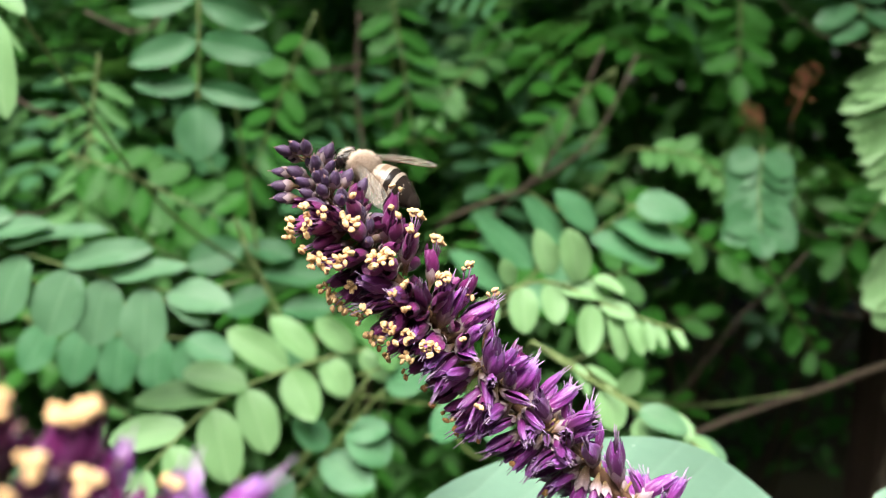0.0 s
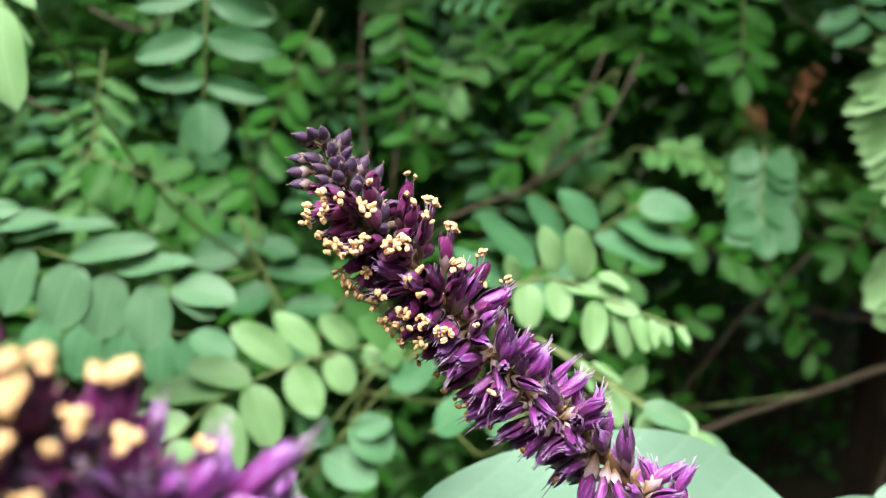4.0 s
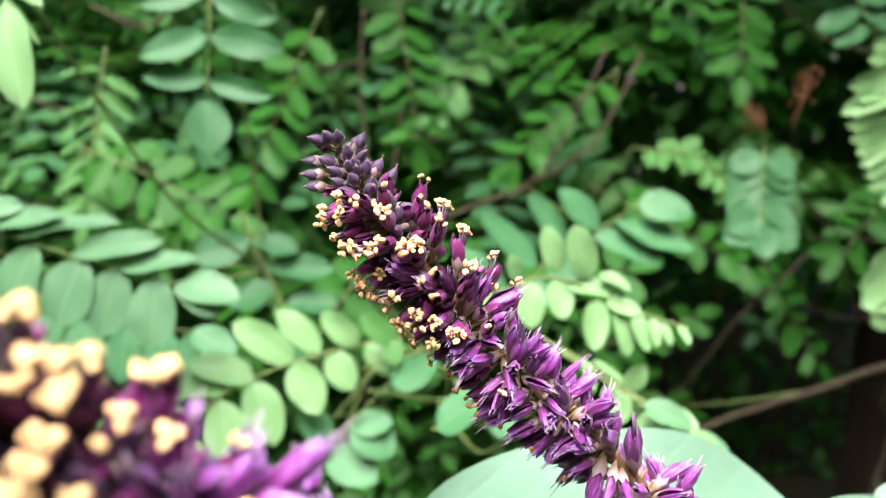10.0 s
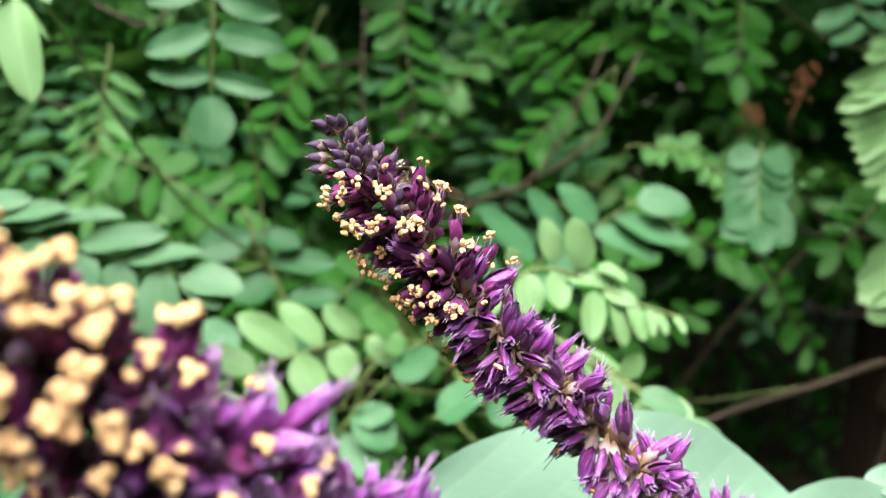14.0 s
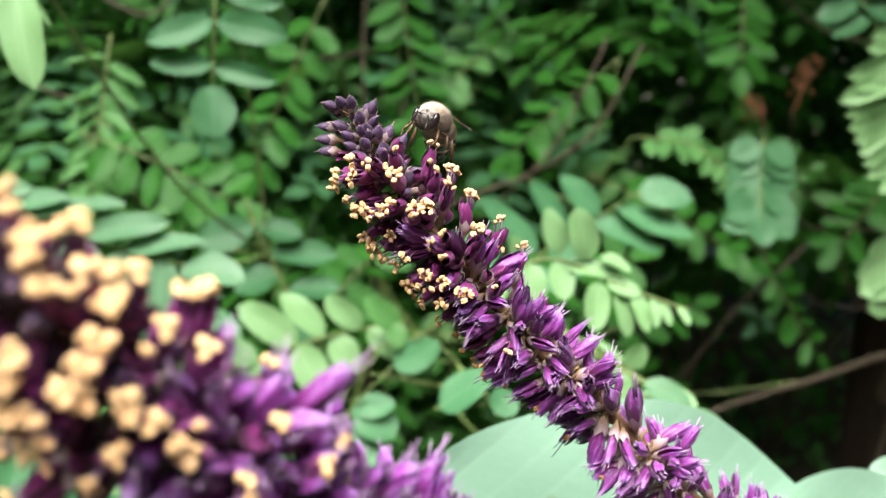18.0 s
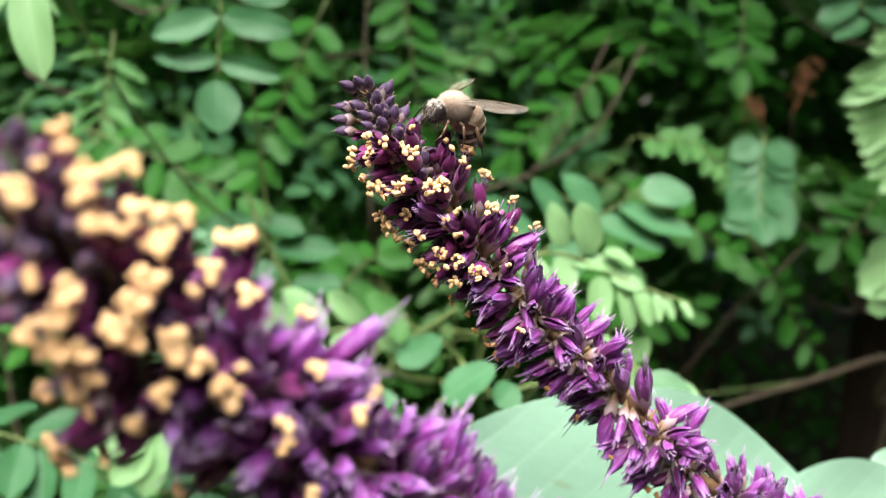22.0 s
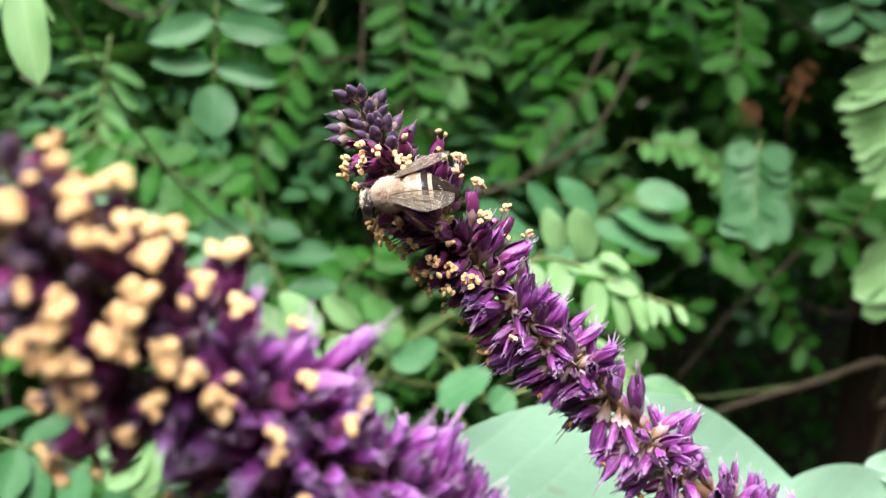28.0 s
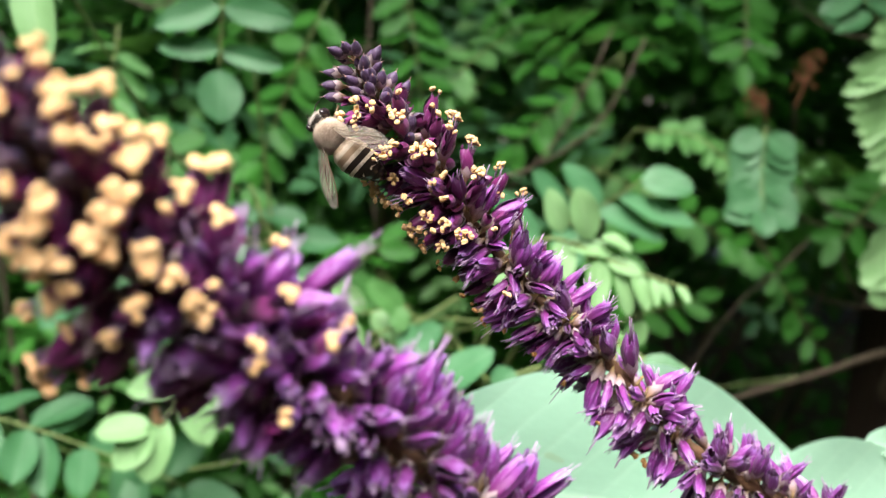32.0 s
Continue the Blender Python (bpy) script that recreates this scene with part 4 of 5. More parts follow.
# way from the tip: size, angle, buds, spent, ripe stamens, thickness
FAR_STAGES = [(0.0, 2.8, 50, 1.0, 0.0, 0.0, 0.0), (0.02, 3.2, 66, 1.0, 0.0, 0.0, 1.0), (0.045, 4.0, 76, 1.0, 0.0, 0.0, 1.5), (0.07, 4.9, 80, 0.6, 0.0, 0.0, 1.6), (0.1, 5.6, 82, 0.2, 0.0, 0.06, 1.5), (0.2, 6.0, 80, 0.04, 0.05, 0.1, 1.3),
              (0.27, 6.2, 74, 0.0, 0.35, 0.1, 1.25), (0.34, 6.5, 66, 0.0, 0.8, 0.05, 1.2), (0.42, 6.6, 60, 0.0, 1.0, 0.0, 1.1), (0.55, 6.9, 58, 0.0, 1.0, 0.0, 1.2), (0.7, 6.9, 56, 0.0, 1.0, 0.0, 1.1), (1.0, 6.9, 54, 0.0, 1.0, 0.0, 0.9)]
NEAR_STAGES = [(0.0, 4.5, 40, 1.0, 0.0, 0.0, 0.9), (0.12, 5.2, 64, 0.6, 0.0, 0.0, 1.0), (0.22, 6.2, 76, 0.3, 0.0, 0.0, 1.1), (0.32, 6.4, 74, 0.08, 0.25, 0.02, 1.1), (0.4, 6.6, 68, 0.0, 0.7, 0.02, 1.1), (0.5, 6.8, 62, 0.0, 1.0, 0.0, 1.0), (1.0, 6.6, 55, 0.0, 1.0, 0.0, 0.9)]


def steps(s, rows):
    return [float(np.interp(s, [r[0] for r in rows], [r[i] for r in rows])) for i in range(1, len(rows[0]))]


far = Spike("purple flower spike with dark buds and golden anthers", SPIKE_AXIS, 0.0015, 1.0, 3, STAMENS)
for s, across in ((-1.6, -2.9), (-1.3, -0.7), (-0.7, 0.9), (1.0, 4.0), (0.6, -5.2), (1.6, 1.2), (2.3, -6.2), (3.2, -2.4), (4.7, -2.6), (3.9, -6.6), (3.5, 0.4), (3.6, 1.3), (4.6, 2.9), (5.2, 4.6), (7.8, 5.7), (9.6, 1.9),
                  (10.5, 3.0), (12.5, 2.8), (8.4, -0.4), (6.6, -1.9), (1.5, -2.9), (7.0, 2.3), (5.2, -0.1), (9.0, 3.8)):
    far.bud(s, across)
for s, across, count in ((11.4, 8.4, 2), (7.3, -6.1, 4), (8.1, -7.2, 7), (6.7, -3.0, 3), (8.3, -2.0, 2), (8.2, -3.6, 4), (11.3, 0.9, 6), (9.8, 0.4, 2), (16.5, 8.0, 9), (21.2, 7.9, 9), (16.8, 6.0, 4), (14.0, 6.4, 1), (12.6, 6.1, 1),
                         (8.6, 3.3, 1), (8.8, -4.8, 3), (7.8, -1.0, 1)):
    far.ripe(s, across, count)
for s, across, count in ((10.4, -6.7, 4), (12.1, -6.5, 8), (13.4, -5.7, 6), (13.9, -3.8, 6), (13.8, -2.1, 4), (16.1, -0.4, 6), (16.8, 1.5, 9), (21.0, -1.2, 4), (20.9, 0.8, 2), (23.6, -1.4, 2), (24.1, 5.2, 7), (26.8, 8.9, 4), (32.5, 9.2, 4)):
    far.ripe(s, across, count)
for s, across, count in ((16.3, -8.6, 6), (18.0, -8.6, 9), (20.1, -8.3, 6), (22.2, -7.7, 6), (20.6, -5.7, 4), (26.0, -8.0, 6), (24.5, -5.0, 7), (26.0, -6.8, 4), (26.8, -4.6, 3), (26.8, -3.1, 4), (29.5, -2.3, 9), (29.3, -8.0, 5), (29.6, -5.9, 6),
                         (25.2, -8.7, 4), (31.4, 1.8, 1), (41.0, -3.6, 2), (42.6, -8.4, 2)):
    far.ripe(s, across, count)
# spent florets: mm from the tip at the foot and at the end, and how far across
for low, s, across in ((30.0, 25.6, 6.4), (30.5, 28.2, 6.7), (32.8, 32.7, 8.9), (35.1, 32.1, 5.4), (28.3, 26.5, -3.4), (25.7, 19.2, -1.3), (22.2, 18.1, -4.6), (23.8, 21.0, -6.5), (34.5, 34.9, 0.4), (30.8, 29.6, -3.9), (35.5, 32.5, -4.3),
                       (33.7, 31.5, -5.6), (26.7, 22.4, 2.4), (38.1, 36.4, -6.2)):
    far.spent(low, s, across)
for low, s, across in ((41.0, 34.1, 4.9), (41.1, 37.7, 4.2), (42.0, 39.5, 6.0), (45.0, 44.5, 6.6), (48.8, 49.9, 8.1), (51.1, 53.9, 7.5), (54.6, 55.7, 6.4), (57.3, 56.7, 5.4), (62.6, 56.9, 4.2), (68.6, 59.6, 5.6), (72.3, 72.8, 8.8),
                       (73.4, 73.2, 4.0), (75.8, 77.9, 5.4), (79.5, 76.2, 7.8), (76.0, 77.1, 2.2), (81.7, 78.6, 3.5), (90.0, 83.4, 4.1), (91.8, 91.7, 6.3), (96.4, 93.5, 6.5), (102.0, 95.3, 6.1)):
    far.spent(low, s, across)
for low, s, across in ((38.3, 35.3, -4.6), (38.7, 36.8, -7.4), (41.7, 41.1, -6.3), (43.8, 46.1, -6.6), (46.7, 46.8, -9.1), (45.8, 42.8, -8.8), (53.8, 53.5, -8.1), (52.4, 50.6, -8.2), (61.1, 60.3, -9.5), (63.1, 67.4, -8.9), (65.4, 68.4, -6.2),
                       (66.9, 69.3, -4.0), (70.5, 72.3, -10.6), (72.6, 75.9, -7.5), (75.2, 78.1, -9.1), (79.5, 82.7, -8.7), (81.5, 82.5, -1.7), (88.4, 84.6, -5.7), (91.6, 83.2, -0.2), (55.2, 55.8, -5.6), (48.9, 49.6, -3.1), (77.8, 80.2, -4.0),
                       (44.3, 45.8, 1.7), (54.9, 56.7, -1.4), (73.7, 73.2, -4.8), (40.1, 42.3, -1.6)):
    far.spent(low, s, across)
for s, across in ((36.0, -8.0), (39.0, -9.0), (41.5, -9.0), (44.0, -9.3), (47.0, -8.0), (53.5, -7.6), (60.5, -8.0), (70.0, -8.4), (78.5, -7.8), (80.5, -7.6), (32.5, -8.6), (28.0, -8.8)):
    far.ripe(s, across, 2, 7.6, OLD_ANTHERS)
far.fill(lambda s: steps(s, FAR_STAGES), 300, ((22, 27), (34, 40), (64, 73), (81, 88)))

near_one = Spike("purple flower spike thick with golden anthers", NEAR_AXIS, 0.0016, 1.0, 8, BUNCHES)
for s, across, count in ((8.7, 3.2, 5), (8.4, 6.8, 2), (8.8, 6.2, 2), (8.5, 4.6, 1), (10.3, 5.8, 4), (10.9, 6.3, 3), (12.4, 7.3, 5), (11.1, 5.1, 3), (12.7, 4.5, 4), (14.1, 6.5, 3), (15.4, 6.7, 3), (16.9, 7.3, 5), (14.4, 5.3, 2), (16.3, 5.7, 4),
                         (16.6, 6.3, 3), (21.3, 8.0, 4), (22.4, 9.2, 4), (20.2, 6.5, 3), (19.5, 5.1, 1), (12.1, -0.3, 2), (14.1, 0.5, 4), (16.9, 3.8, 5), (17.2, 2.3, 5)):
    near_one.ripe(s, across, count)
for s, across, count in ((17.4, 0.7, 4), (18.6, 0.9, 4), (14.9, -0.8, 4), (14.2, -1.9, 2), (14.9, -3.3, 3), (16.3, -2.5, 5), (17.5, -3.3, 3), (17.3, -1.8, 3), (21.3, -8.7, 5), (19.8, -5.2, 3), (19.1, -2.9, 3), (20.4, 2.3, 3), (21.2, 1.6, 4),
                         (22.9, 2.0, 4), (22.9, -1.3, 3), (24.4, -8.2, 4), (25.5, -9.4, 3), (24.6, -11.6, 5), (26.2, -12.6, 4), (23.9, 6.7, 3), (25.3, 1.7, 3), (26.8, 1.3, 3)):
    near_one.ripe(s, across, count)
for s, across, count in ((32.2, 5.7, 3), (38.5, 6.6, 2), (36.9, 5.1, 3), (32.7, 0.3, 2), (31.7, 2.0, 2), (23.7, -4.2, 3), (27.9, -10.7, 3), (35.6, -7.9, 3), (34.6, -9.7, 3), (37.4, -1.6, 2), (26.0, 3.3, 1), (30.9, 7.7, 2)):
    near_one.ripe(s, across, count)
for low, s, across in ((36.0, 35.8, 11.4), (33.8, 31.3, 7.5), (51.3, 46.8, 6.8), (53.1, 48.9, 6.7), (49.3, 42.6, 5.7), (60.3, 59.2, 6.6), (65.5, 64.6, 7.4), (69.7, 70.7, 7.7), (74.7, 75.8, 10.1), (39.1, 37.8, 6.1), (42.4, 40.7, 5.9), (33.9, 34.3, 5.2),
                       (32.0, 25.4, 5.9), (33.2, 29.3, 6.7), (30.2, 23.9, 4.5), (42.3, 41.5, 4.8), (50.7, 49.4, 5.5), (35.3, 35.3, 6.2)):
    near_one.spent(low, s, across, 7.0)
for low, s, across in ((34.7, 27.9, -0.7), (35.5, 29.9, -4.2), (36.5, 32.5, -3.7), (38.0, 35.7, -3.3), (39.2, 36.7, -0.9), (39.7, 32.4, 1.6), (45.0, 41.2, -1.9), (46.5, 44.4, 0.2), (48.0, 47.6, 2.7), (35.8, 34.7, -4.6), (32.0, 29.1, -4.0),
                       (33.7, 33.8, -8.9), (42.3, 44.5, -9.4), (44.2, 47.8, -7.6), (39.1, 38.7, 3.4), (30.2, 29.0, 4.2), (27.5, 25.0, -1.5), (32.7, 32.8, 2.3)):
    near_one.spent(low, s, across, 7.0)
for s, across in ((8.3, 5.0), (9.6, 5.2), (11.2, 1.0), (11.8, 3.3), (10.3, 3.0), (12.8, 5.3), (12.0, -2.0), (13.8, 2.5), (7.0, 5.5), (7.5, 3.0)):
    near_one.bud(s, across, 7.0)
near_one.fill(lambda s: steps(s, NEAR_STAGES), 310)
near_spike = near_one.root


# ---- ground and woods ----
def ground():
    rings = [0.0, 0.4, 0.8, 1.2, 1.6, 2.0, 2.6, 3.4, 4.5, 6, 9, 14, 25, 60, 200, 900]
    verts, faces, sides = [(0, 0.8, 0)], [], 40
    for r in rings[1:]:
        for k in range(sides):
            a = 2 * math.pi * k / sides
            x, y = r * math.cos(a), 0.8 + r * math.sin(a)
            verts.append((x, y, 0.05 * noise.noise((x * 1.3, y * 1.3, 3)) if r < 30 else 0))
    for k in range(sides):
        faces.append((0, 1 + k, 1 + (k + 1) % sides))
    for i in range(len(rings) - 2):
        for k in range(sides):
            a, b = 1 + i * sides + k, 1 + i * sides + (k + 1) % sides
            faces.append((a, a + sides, b + sides, b))
    return tagged(new("ground", mesh_of("ground", verts, faces, SOIL)), "dark earth with leaf litter under the shrubs", "ground", "", "structure")


ground()


def leaf_cloud(name, label, spots, mats, rng):
    """Many single leaflets at the spots, rows of place and length, as one object."""
    verts, faces, slots = [], [], []
    for p, size in spots:
        along = Vector((rng.uniform(-1, 1), rng.uniform(-1, 1), rng.uniform(-0.9, 0.2))).normalized()
        side = along.cross(Vector((rng.uniform(-0.5, 0.5), rng.uniform(-0.8, 0.2), 1))).normalized()
        nor = side.cross(along)
        w, n = size * rng.uniform(0.2, 0.28), len(verts)
        verts += [p, p + along * size * 0.3 + side * w + nor * w * 0.25, p + along * size * 0.75 + side * w * 0.85 + nor * w * 0.2, p + along * size,
                  p + along * size * 0.75 - side * w * 0.85 + nor * w * 0.2, p + along * size * 0.3 - side * w + nor * w * 0.25]
        faces += [(n, n + 1, n + 2, n + 3), (n, n + 3, n + 4, n + 5)]
        slots += [rng.randrange(len(mats))] * 2
    return tagged(new(name, mesh_of(name, verts, faces, mats, True, slots)), label, "foliage", "", "stuff")


def far_leaf_mass(name, label, count, x, y, z, mats, seed, size=(0.11, 0.18)):
    """Many pinnate leaves of folded leaflets, as one object."""
    rng = random.Random(seed)
    verts, faces, slots = [], [], []
    made = 0
    while made < count:
        p = Vector((rng.uniform(*x), rng.uniform(*y), rng.uniform(*z)))
        if noise.noise(p * 3.1 + Vector((2.7 * (seed - 9), 0, 0))) < -0.12 or p.x > 0.12 and p.z < 1.02 - 0.2 * (p.y - 0.8):
            continue
        made += 1
        go = Vector((rng.uniform(-1, 1), rng.uniform(-1, 0.4), rng.uniform(-0.6, 0.3))).normalized()
        nor = Vector((rng.uniform(-0.4, 0.4), rng.uniform(-0.9, -0.1), 0.8))
        nor = (nor - go * nor.dot(go)).normalized()
        side, long = go.cross(nor), rng.uniform(*size)
        pairs, slot = rng.randint(5, 8), rng.randrange(len(mats))
        small = rng.uniform(0.02, 0.03)
        for k in range(2 * pairs + 1):
            s = 1.0 if k == 2 * pairs else (k // 2 + 0.6) / pairs
            q = p + go * long * s - Vector((0, 0, 0.03)) * s * s
            if k == 2 * pairs:
                d = go
            else:
                d = (go * rng.uniform(0.25, 0.5) + side * (1 if k % 2 else -1) + nor * rng.uniform(-0.35, 0.1)).normalized()
            n2 = (nor + side * rng.uniform(-0.3, 0.3)).normalized()
            w = d.cross(n2).normalized()
            n, h, l = len(verts), small * rng.uniform(0.22, 0.29), small * rng.uniform(0.9, 1.1)
            up = n2 * h * 0.3
            verts += [q, q + d * l * 0.5, q + d * l, q + d * l * 0.22 + w * h * 0.8 + up, q + d * l * 0.52 + w * h + up, q + d * l * 0.84 + w * h * 0.65 + up,
                      q + d * l * 0.22 - w * h * 0.8 + up, q + d * l * 0.52 - w * h + up, q + d * l * 0.84 - w * h * 0.65 + up]
            faces += [(n, n + 3, n + 4, n + 1), (n + 1, n + 4, n + 5, n + 2), (n, n + 1, n + 7, n + 6), (n + 1, n + 2, n + 8, n + 7)]
            slots += [slot] * 4
    return tagged(new(name, mesh_of(name, verts, faces, mats, True, slots)), label, "foliage", "", "stuff")


cloud_rng = random.Random(31)
spots = []
for _ in range(36000):
    x, y = cloud_rng.uniform(-2.2, 2.2), cloud_rng.uniform(1.45, 2.6)
    z = cloud_rng.uniform(0.0, 2.3)
    if noise.noise((x * 2.2, y * 2.2, z * 2.2)) > -0.3 and not (x > 0.25 and z < 1.2 and y < 2.3) and (abs(x) / 2.25) ** 3 + (abs(y - 2.02) / 0.62) ** 4 < 1 + 0.7 * noise.noise((x * 1.5, y * 1.5, z)):
        spots.append((Vector((x, y, z)), cloud_rng.uniform(0.05, 0.08)))
leaf_cloud("far_foliage", "dense dark green shrub foliage behind", spots, [LEAF["mature"], LEAF["mature"], LEAF["soft"]], cloud_rng)
# woods ahead; the rest of the ring is unseen, added to block sky light
spots = []
for _ in range(34000):
    a, r = cloud_rng.uniform(0, 2 * math.pi), cloud_rng.uniform(3.6, 4.6)
    spots.append((Vector((r * math.cos(a), 0.6 + r * math.sin(a), 4.0 * cloud_rng.random() ** 0.8)), cloud_rng.uniform(0.24, 0.4)))
leaf_cloud("woodland_edge", "dark leafy edge of the woods, carried on unseen all round to block sky light", spots, [LEAF["mature"]], cloud_rng)
# unseen leaves overhead, added to keep sun and sky off the back
spots = []
for _ in range(19000):
    x, y = cloud_rng.uniform(-2.0, 2.0), 0.1 + 2.7 * cloud_rng.random()
    z = 1.75 + 0.5 * cloud_rng.random() + 0.3 * max(0, y - 0.5) + 0.12 * noise.noise((x * 2, y * 2, 0))
    if cloud_rng.random() < (min(1.0, 0.6 + 3.4 * (y - 0.1)) if x > 0.08 else min(0.5, 0.06 + 1.8 * (y - 0.1))):
        spots.append((Vector((x, y, z)), cloud_rng.uniform(0.045, 0.075)))
# more of them low on the right, also unseen, to darken the lower right
for _ in range(3000):
    spots.append((Vector((cloud_rng.uniform(0.32, 1.0), cloud_rng.uniform(0.0, 0.55), cloud_rng.uniform(1.38, 1.8))), cloud_rng.uniform(0.045, 0.075)))
leaf_cloud("canopy_foliage", "unseen green leaves over the shrub, added to shade what stands behind", spots, [LEAF["mature"], LEAF["soft"]], cloud_rng)
# a higher unseen sheet of leaves, added to shade the far foliage
spots = []
for _ in range(9000):
    x, y = cloud_rng.uniform(-4.0, 4.0), cloud_rng.uniform(1.6, 5.0)
    if x < 0.2 and cloud_rng.random() < 0.35:
        continue
    spots.append((Vector((x, y, cloud_rng.uniform(3.3, 4.1))), cloud_rng.uniform(0.16, 0.26)))
leaf_cloud("tree_foliage", "unseen sheet of large leaves high up, added to shade the far foliage", spots, [LEAF["mature"]], cloud_rng)
far_leaf_mass("shrub_foliage", "dense pinnate foliage of the shrubs behind", 1500, (-0.75, 0.75), (0.82, 1.25), (0.45, 1.45), [LEAF["mature"], LEAF["mature"], LEAF["soft"]], 9)
far_leaf_mass("shrub_foliage", "dense shaded pinnate foliage farther back", 1000, (-1.1, 1.1), (1.2, 1.6), (0.1, 1.6), [LEAF["mature"], LEAF["soft"]], 10)

far_leaf_mass("shrub_foliage", "shaded pinnate foliage high up behind", 420, (-0.1, 0.8), (0.98, 1.25), (1.08, 1.55), [LEAF["mature"], LEAF["dull_shaded"]], 14)
far_leaf_mass("shrub_foliage", "pinnate foliage of the shrubs close behind", 620, (-0.62, 0.66), (0.76, 1.0), (0.98, 1.46), [LEAF["mature"], LEAF["mature"], LEAF["soft"], LEAF["dull_shaded"]], 12)


def shrub(label, foot, heads, seed, limit, every=0.05, kinds=("mature", "mature", "soft")):
    """A shrub of arching stems from one foot, leafy along their upper part. Leaves keep behind the plan's depth limit."""
    rng = random.Random(seed)
    root = empty("shrub", Matrix.Translation(foot), label, "shrub", "shrubs")
    inv, back = root.matrix_basis.inverted(), PLAN.inverted()
    for head in heads:
        h = Vector(head)
        mid = Vector(foot).lerp(h, 0.5) + Vector((rng.uniform(-0.1, 0.1), rng.uniform(-0.05, 0.1), 0.12))
        pts = curve_points([Vector(foot) + Vector((rng.uniform(-0.05, 0.05), rng.uniform(-0.05, 0.05), -0.03)), mid, h], 40)
        child("branch", mesh_of("branch", *tube([inv @ p for p in pts], [0.0065 * (1 - 0.82 * i / 39) for i in range(40)], 7, 0.1, rng), TWIG), root)
        run, turn = 0.0, rng.uniform(0, 6)
        for i in range(11, 39):
            run += (pts[i + 1] - pts[i]).length
            if run < every:
                continue
            run = 0.0
            turn += 2.4
            d = (pts[i + 1] - pts[i]).normalized()
            go = Vector((math.cos(turn), math.sin(turn) - 0.25, rng.uniform(-0.15, 0.45))).normalized()
            size = rng.uniform(0.10, 0.17)
            b, e = pts[i], pts[i] + go * size + Vector((0, 0, -0.035))
            if b.x > 0.2 and min(b.z, e.z) < 1.0 or (back @ b).y < limit or (back @ e).y < limit:
                continue
            leaf_parts(root, b, e, Vector((go.x * 0.2, -0.45 + go.y * 0.2, 0.85)).normalized(), rng.randint(5, 7), rng.uniform(0.022, 0.028), rng.uniform(0.46, 0.6), 68, (1, 0.9),
                       0.012, rng.choice(kinds), 0.9, rng, 1.3)
    return root


shrub("tall shrub with arching stems and feathery leaves", (-0.35, 1.0, 0), [(-0.55, 0.75, 1.25), (-0.2, 0.72, 1.3), (-0.05, 0.85, 1.25), (-0.35, 0.8, 1.0), (-0.6, 0.9, 0.85), (-0.15, 0.9, 0.9)], 1, 0.56)
shrub("tall shrub with arching stems and green pinnate leaves", (0.12, 1.4, 0), [(0.1, 0.75, 1.25), (0.35, 0.8, 1.3), (0.0, 0.95, 1.05), (0.55, 0.95, 1.2), (0.3, 0.85, 1.1)], 2, 0.62)
shrub("leafy shrub in the shade", (-0.75, 1.5, 0), [(-0.8, 1.1, 1.35), (-0.4, 1.15, 1.45), (-0.95, 1.2, 1.0), (-0.4, 1.2, 1.0)], 3, 0.9)
shrub("leafy shrub in deep shade", (0.55, 1.6, 0), [(0.2, 1.15, 1.45), (0.65, 1.25, 1.45), (0.9, 1.3, 1.1), (0.1, 1.3, 1.1)], 4, 0.9)


def tree_trunk(foot, top, radius):
    rng = random.Random(6)
    root = empty("tree_trunk", Matrix.Translation(foot), "dark brown tree trunk with ridged bark in deep shade", "trunk")
    f = Vector(foot)
    pts = [p - f for p in curve_points([f, f.lerp(Vector(top), 0.4) + Vector((0.02, 0.03, 0)), Vector(top)], 30)]
    wide = [radius * (1.25 - 0.5 * i / 29) for i in range(30)]
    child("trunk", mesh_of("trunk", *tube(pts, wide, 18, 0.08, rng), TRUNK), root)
    for k in range(14):
        a, ph = 2 * math.pi * k / 14 + rng.uniform(-0.1, 0.1), rng.uniform(0, 6)
        line = [p + Vector((math.cos(a + 0.25 * math.sin(i * 0.5 + ph)), math.sin(a + 0.25 * math.sin(i * 0.5 + ph)), 0)) * w for i, (p, w) in enumerate(zip(pts, wide))]
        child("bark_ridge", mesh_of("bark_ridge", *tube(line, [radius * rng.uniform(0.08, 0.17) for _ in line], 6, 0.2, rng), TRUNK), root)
    return root


tree_trunk((0.49, 0.9, -0.05), (0.54, 1.02, 2.6), 0.047)

# stems of the nearest shrub, with the twigs that carry its leaves and flowers
stems = empty("indigo_shrub", pose(0.1, 0.75, 0), "flowering shrub with thin brown stems and green twigs", "shrub", "shrubs")
stems_inv = stems.matrix_basis.inverted()
MAIN = [[(-0.12, 0.9, -0.03), (-0.1, 0.84, 0.5), (-0.06, 0.78, 0.95), (-0.05, 0.74, 1.25), (-0.04, 0.72, 1.5)],
        [(0.08, 0.9, -0.03), (0.1, 0.92, 0.4), (0.14, 0.94, 0.7), (0.2, 0.98, 1.0), (0.24, 1.02, 1.35)],
        [(0.25, 0.8, -0.03), (0.3, 0.72, 0.5), (0.36, 0.66, 0.9), (0.38, 0.6, 1.3)],
        [(-0.3, 0.7, -0.03), (-0.34, 0.72, 0.5), (-0.36, 0.7, 0.95), (-0.34, 0.66, 1.35)]]
mains = []
